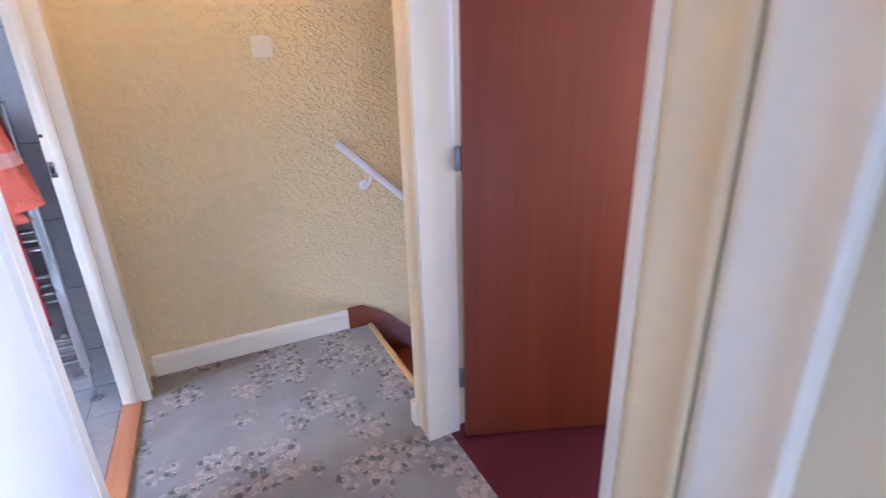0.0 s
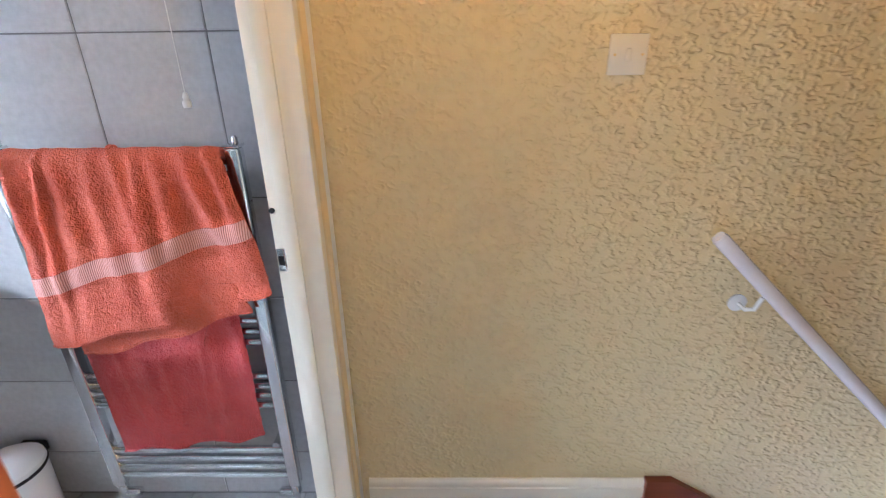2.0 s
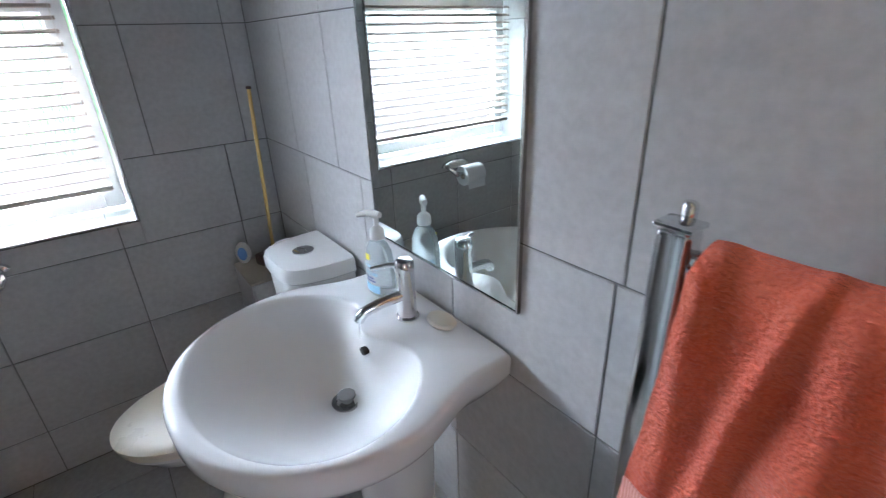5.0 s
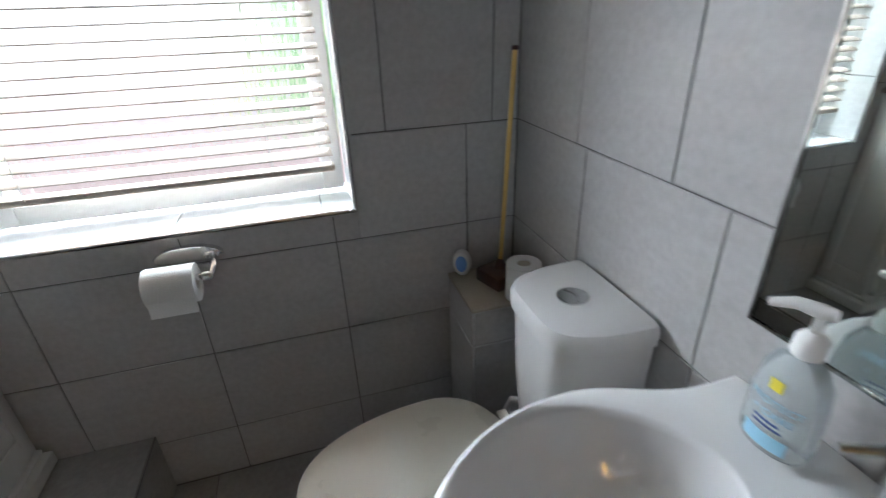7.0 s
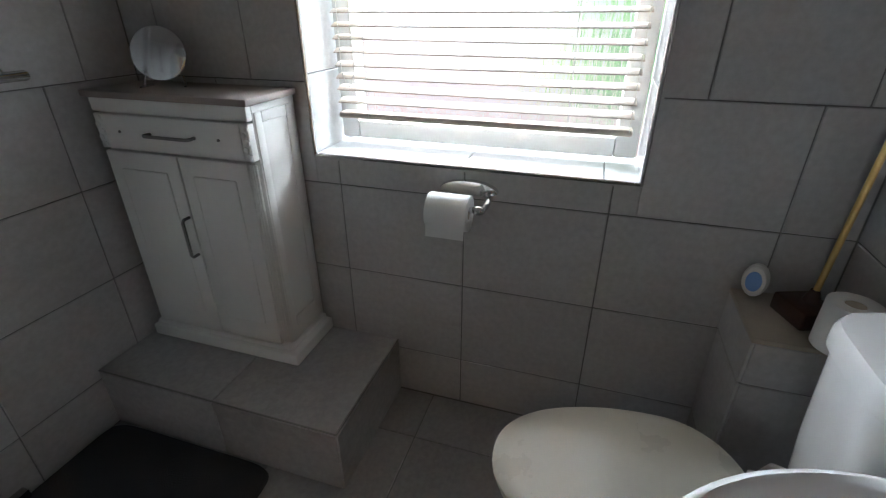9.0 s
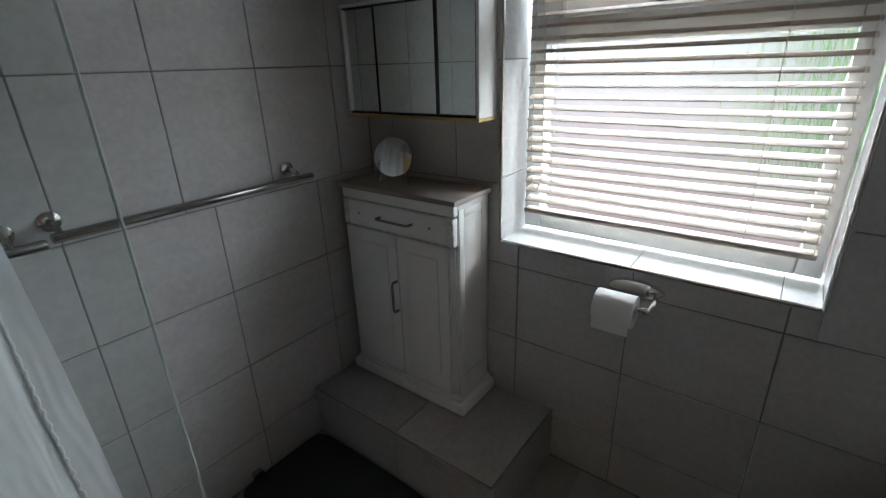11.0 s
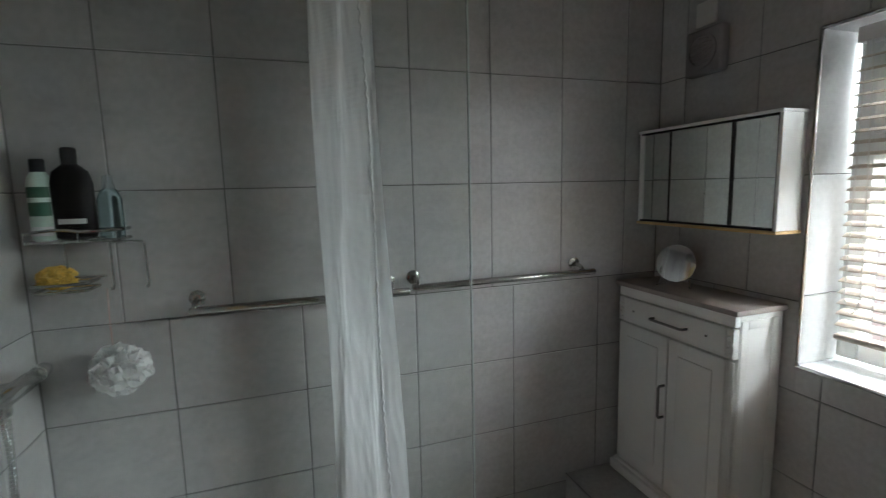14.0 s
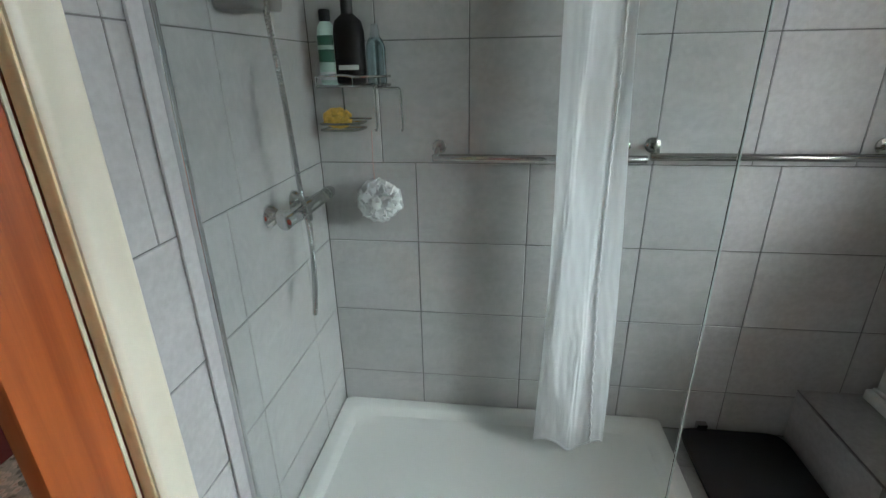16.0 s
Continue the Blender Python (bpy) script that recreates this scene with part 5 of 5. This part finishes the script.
valve = thing("shower_mixer", (2.18, -1.65, 1.03), "chrome bar shower mixer valve on tiles", "shower mixer")
VZ = 1.012
part("bar", lathe(B(), (2.175, -1.735, VZ), [(0.014, -0.165), (0.019, -0.16), (0.019, -0.1), (0.022, -0.095), (0.022, 0.095), (0.019, 0.1), (0.019, 0.155), (0.015, 0.165)], 24, "y"), M_CHROME, valve)
for y in (-1.62, -1.785):
    wp = part("wall_elbow", tube(B(), [(2.249, y, VZ), (2.18, y, VZ)], 0.015, 16), M_CHROME, valve)
    part("rose", lathe(B(), (2.249, y, VZ), [(0.035, 0), (0.034, -0.008), (0.022, -0.022), (0.016, -0.026)], 28, "x"), M_CHROME, wp)
for y0, y1 in ((-1.598, -1.558), (-1.912, -1.872)):
    part("control_knob", lathe(B(), (2.175, (y0 + y1) / 2, VZ), [(0.012, -0.022), (0.02, -0.018), (0.021, 0.018), (0.012, 0.022)], 20, "y"), M_CHROME, valve)
part("outlet", lathe(B(), (2.175, -1.72, VZ - 0.045), [(0.009, 0), (0.011, 0.008), (0.011, 0.028)], 16), M_CHROME, valve)

riser = thing("shower_riser_rail", (2.2, -1.56, 1.5), "grey shower riser rail with handset holder", "shower rail")
part("rail", tube(B(), [(2.195, -1.572, 1.55), (2.195, -1.572, 2.2)], 0.0135, 16), M_GREY_FANSHADE, riser, "satin grey rail tube")
part("end_bracket", box(B(), (2.15, -1.612, 1.528), (2.249, -1.512, 1.562), 0.01, 3), M_GREY_FANSHADE, riser)
part("end_bracket", box(B(), (2.17, -1.59, 2.18), (2.249, -1.54, 2.21), 0.008), M_GREY_FANSHADE, riser)
hk = part("handset_holder", lathe(B(), (2.145, -1.605, 1.55), [(0.014, -0.02), (0.019, -0.012), (0.02, 0.02), (0.015, 0.028)], 20), M_GREY_FANSHADE, riser)
hs = thing("shower_hose", (2.08, -1.53, 0.75), "flexible ribbed chrome shower hose", "shower hose")
path = (arc((2.15, -1.6, 2.12), (2.15, -1.575, 1.8), (2.15, -1.57, 1.53), 12) + arc((2.15, -1.57, 1.52), (2.15, -1.61, 1.34), (2.15, -1.628, 1.1), 16)[1:]
        + arc((2.15, -1.63, 1.08), (2.152, -1.68, 0.92), (2.15, -1.648, 0.77), 16)[1:] + arc((2.15, -1.645, 0.76), (2.148, -1.6, 0.655), (2.16, -1.655, 0.73), 12)[1:]
        + arc((2.161, -1.66, 0.74), (2.175, -1.715, 0.85), (2.175, -1.72, 0.965), 14)[1:])
dense = []
for a, b in zip(path, path[1:]):
    n = max(1, int((b - a).length / 0.0042))
    dense += [a.lerp(b, i / n) for i in range(n)]
part("hose", tube(B(), dense, 0.007, 10, radii=[0.008 if i % 2 else 0.0062 for i in range(len(dense))]), M_CHROME, hs)
# dark core added so that shade shows between the chrome ribs
part("liner", tube(B(), dense[::3], 0.0067, 8), M_DARKMETAL, hs, "dark core standing in for shade between the ribs")


# ---- shower caddy and bottles ----
cad = thing("shower_caddy", (2.07, -1.99, 1.33), "chrome wire corner shower caddy with two trays", "shower caddy")


def wire(name, pts, r=0.0042):
    part(name, tube(B(), pts, r, 8), M_CHROME if r < 0.003 else M_STEEL, cad)


ya, yb = -1.94, YC + 0.008
for z in (1.325, 1.352):
    wire("basket_wire", [(2.185, yb, z), (2.188, -1.985, z)] + arc((2.18, ya, z), (2.1, ya - 0.005, z + (0.012 if z > 1.34 else 0)), (2.06, ya, z), 8) + arc((2.05, ya, z), (1.99, ya + 0.002, z), (1.965, -1.985, z), 6) + [(1.962, yb, z), (2.185, yb, z)])
for i in range(8):
    x = 1.985 + i * 0.026
    wire("floor_wire", [(x, yb, 1.325), (x, ya + 0.004, 1.325)], 0.0018)
for x in (2.18, 1.97, 2.06):
    wire("corner_wire", [(x, ya + 0.004, 1.325), (x, ya + 0.004, 1.353)], 0.0018)
wire("link_wire", [(2.113, -1.99, 1.325), (2.112, -1.988, 1.24)] + arc((2.111, -1.988, 1.235), (2.109, -1.986, 1.222), (2.095, -1.985, 1.222), 5) + [(2.02, -1.985, 1.22)], 0.0034)
wire("hook_wire", [(1.999, -1.97, 1.325), (1.999, -1.97, 1.2)] + arc((1.999, -1.97, 1.195), (1.999, -1.96, 1.176), (1.999, -1.945, 1.19), 6), 0.0036)
wire("hook_wire", [(2.005, -1.97, 1.318), (1.93, -1.97, 1.317)] + arc((1.925, -1.97, 1.317), (1.914, -1.97, 1.317), (1.914, -1.97, 1.3), 5) + [(1.912, -1.97, 1.2)] + arc((1.912, -1.97, 1.195), (1.912, -1.96, 1.176), (1.912, -1.945, 1.19), 6), 0.0036)
for z in (1.185, 1.205):
    wire("dish_wire", [(2.19, yb, z), (2.19, -1.965, z)] + arc((2.18, -1.955, z), (2.11, -1.95, z), (2.06, -1.965, z), 8) + [(2.055, yb, z), (2.19, yb, z)])
for i in range(6):
    wire("dish_floor", [(2.07 + i * 0.022, yb, 1.185), (2.07 + i * 0.022, -1.962, 1.185)], 0.0016)


def bottle(name, at, prof, mat, cap, capmat, label, squash=1.0):
    th = thing(name, at, label, "bottle", "bottles in the shower caddy")
    prof, cap = [(r * 1.2, h * 1.25) for r, h in prof], [(r * 1.2, h * 1.25) for r, h in cap]
    part("body", lathe(B(), at, prof, 26, "z", 1.0, squash), mat, th)
    part("cap", lathe(B(), at, cap, 20), capmat, th)
    return th


b1 = bottle("shampoo_bottle", (2.15, -1.985, 1.328), [(0.018, 0), (0.024, 0.004), (0.025, 0.015), (0.025, 0.12), (0.021, 0.14), (0.013, 0.15)], M_MINT, [(0.013, 0.15), (0.0145, 0.152), (0.0145, 0.175), (0.012, 0.178)], M_BLACK, "slim pale mint shampoo bottle with black cap", 0.85)
for z0, z1, mat in ((0.095, 0.118, M_LABELG), (0.055, 0.085, M_LABELG), (0.012, 0.032, M_LABELW)):
    part("label_band", sheet(B(), 12, 1, lambda u, v: Vector((2.15 + 0.0308 * math.cos(0.6 + 2.0 * u), -1.985 + 0.0262 * math.sin(0.6 + 2.0 * u), 1.328 + 1.25 * (z0 + (z1 - z0) * v)))), mat, b1)
b2 = bottle("body_wash_bottle", (2.078, -1.99, 1.328), [(0.03, 0), (0.04, 0.005), (0.042, 0.02), (0.042, 0.125), (0.036, 0.15), (0.018, 0.165), (0.014, 0.168)], M_DARKBOTTLE, [(0.014, 0.166), (0.0155, 0.169), (0.0155, 0.2), (0.012, 0.203)], M_BLACK, "large dark brown body wash bottle", 0.7)
part("label_band", sheet(B(), 12, 1, lambda u, v: Vector((2.078 + 0.0512 * math.cos(0.9 + 1.4 * u), -1.99 + 0.036 * math.sin(0.9 + 1.4 * u), 1.328 + 0.045 + 0.014 * v))), M_LABELW, b2)
bottle("shower_gel_bottle", (1.993, -1.99, 1.328), [(0.02, 0), (0.026, 0.004), (0.027, 0.015), (0.026, 0.09), (0.018, 0.108), (0.012, 0.112)], M_TEAL, [(0.012, 0.112), (0.013, 0.114), (0.01, 0.14), (0.004, 0.143)], M_BOTTLE, "clear teal shower gel bottle", 0.75)
bm = bmesh.new()
bmesh.ops.create_icosphere(bm, subdivisions=4, radius=1)
for v in bm.verts:
    d = v.co.copy()
    k2 = 1 + 0.12 * noise.noise(d * 4) + 0.1 * noise.noise(d * 11)
    v.co = Vector((2.14 + 0.05 * d.x * k2, -1.995 + 0.03 * d.y * k2, 1.221 + 0.034 * d.z * k2))
solo("bath_sponge", bm, M_SPONGE, (2.14, -1.995, 1.188), "yellow porous sponge in the wire dish", "sponge")

for ob in (cad, *(o for o in scene.collection.objects if o.name.startswith(("shampoo_bottle", "body_wash_bottle", "shower_gel_bottle", "bath_sponge")))):
    ob.location += Vector((0.012, 0, 0.024))

puff = thing("mesh_bath_puff", (2.045, -1.985, 0.9), "white net bath puff hanging on a pink loop", "bath puff")
rnd = random.Random(4)
bm = B()
C = Vector((2.02, -1.975, 0.962))
for i in range(46):
    d = Vector((rnd.gauss(0, 1), rnd.gauss(0, 1), rnd.gauss(0, 1))).normalized()
    a, b = frame_axes(d)
    R, ph = rnd.uniform(0.034, 0.05), rnd.uniform(0, 6.28)
    c = C + Vector((d.x, d.y * 0.75, d.z)) * rnd.uniform(0.03, 0.055)
    rows = []
    for rr, lift in ((0.25, 0.0), (0.65, 0.008), (1.0, 0.014)):
        rows.append([c + (a * math.cos(t) + b * math.sin(t)) * R * rr * (1 + 0.12 * math.sin(5 * t + ph)) + d * (lift + 0.006 * rr * math.sin(6 * t + ph)) for t in [2 * math.pi * j / 18 for j in range(18)]])
    loft(bm, rows, True, False)
part("net", bm, M_LINEN, puff)
part("loop", tube(B(), [(2.036, -1.985, 1.0), (2.042, -2.0, 1.1), (2.045, -2.02, 1.2)], 0.0016, 6), M_RUNNER, puff, "pink hanging loop")
part("bead", lathe(B(), (2.045, -1.975, 0.9), [(0.006, 0), (0.012, 0.006), (0.012, 0.014), (0.006, 0.02)], 14), M_PLASTIC, puff)

# ---- tiles, last ----
Z_LOW, Z_UP = (0.0, 0.19, 0.487, 0.785, 1.085), (1.085, 1.485, 1.885, 2.285, H)
tile_meshes = {}


def tile_mesh(w, h, axis):
    """A tile face w x h with softened edges, 6 mm thick, centred, facing along +axis."""
    key = (round(w, 3), round(h, 3), axis)
    if key not in tile_meshes:
        bm = box(B(), (-0.006, -w / 2, -h / 2), (0, w / 2, h / 2), 0.0016, 1)
        turn = {"+x": 0, "-x": 180, "-y": -90, "+y": 90}
        if axis == "+z":
            bmesh.ops.rotate(bm, cent=(0, 0, 0), matrix=Matrix.Rotation(radians(-90), 3, "Y"), verts=bm.verts)
        else:
            bmesh.ops.rotate(bm, cent=(0, 0, 0), matrix=Matrix.Rotation(radians(turn[axis]), 3, "Z"), verts=bm.verts)
        me = bpy.data.meshes.new("tile")
        bm.to_mesh(me)
        bm.free()
        me.materials.append((M_FLOORTILE if axis == "+z" else M_TILE).m)
        tile_meshes[key] = me
    return tile_meshes[key]


def put_tile(parent, axis, plane, u0, u1, v0, v1):
    if u1 - u0 < 0.012 or v1 - v0 < 0.012:
        return
    ob = new("tile", tile_mesh(u1 - u0, v1 - v0, axis))
    u, v = (u0 + u1) / 2, (v0 + v1) / 2
    ob.location = (plane, u, v) if axis[1] == "x" else (u, plane, v) if axis[1] == "y" else (v, u, plane)
    ob.parent = parent


def lay(parent, axis, plane, lo, hi, cols, zs, gaps=()):
    """Rows of tiles between the joint lines, cut round the openings in gaps."""
    J = 0.0018
    lines = [lo] + [c for c in sorted(cols) if lo + 0.01 < c < hi - 0.01] + [hi]
    for z0, z1 in zip(zs, zs[1:]):
        for u0, u1 in zip(lines, lines[1:]):
            pieces = [(u0 + J, u1 - J, z0 + J, z1 - J)]
            for g0, g1, h0, h1 in gaps:
                cut = []
                for a, b, c, d in pieces:
                    if b <= g0 or a >= g1 or d <= h0 or c >= h1:
                        cut.append((a, b, c, d))
                        continue
                    if a < g0:
                        cut.append((a, g0, c, d))
                    if b > g1:
                        cut.append((g1, b, c, d))
                    m0, m1 = max(a, g0), min(b, g1)
                    if c < h0:
                        cut.append((m0, m1, c, h0))
                    if d > h1:
                        cut.append((m0, m1, h1, d))
                pieces = cut
            for a, b, c, d in pieces:
                put_tile(parent, axis, plane, a, b, c, d)


GAP = [(WY0, WY1, WZ0, WZ1)]
lay(wall_window, "+x", 0, YC, 0, [-0.156 - 0.397 * i for i in range(6)], Z_LOW, GAP)
lay(wall_window, "+x", 0, YC, 0, [-0.077 - 0.307 * i for i in range(8)], Z_UP, GAP)
lay(wall_mirror, "-y", 0, 0, 2.334, [0.362 + 0.39 * i for i in range(6)], Z_LOW)
lay(wall_mirror, "-y", 0, 0, 2.334, [0.319 + 0.3065 * i for i in range(8)], Z_UP)
lay(wall_shower, "+y", YC, 0, XD, [0.2945 + 0.4015 * i for i in range(6)], Z_LOW)
lay(wall_shower, "+y", YC, 0, XD, [0.171 + 0.308 * i for i in range(8)], Z_UP)
lay(wall_door, "-x", XD, YC, -1.106, [-1.43, -1.83], Z_LOW)
lay(wall_door, "-x", XD, YC, -1.106, [-1.19, -1.5, -1.81], Z_UP)
lay(floor, "+z", 0, YC, 0, [-0.25 - 0.4 * i for i in range(5)], [0, 0.2, 0.6, 1.0, 1.4, 1.8, 2.2, 2.32])
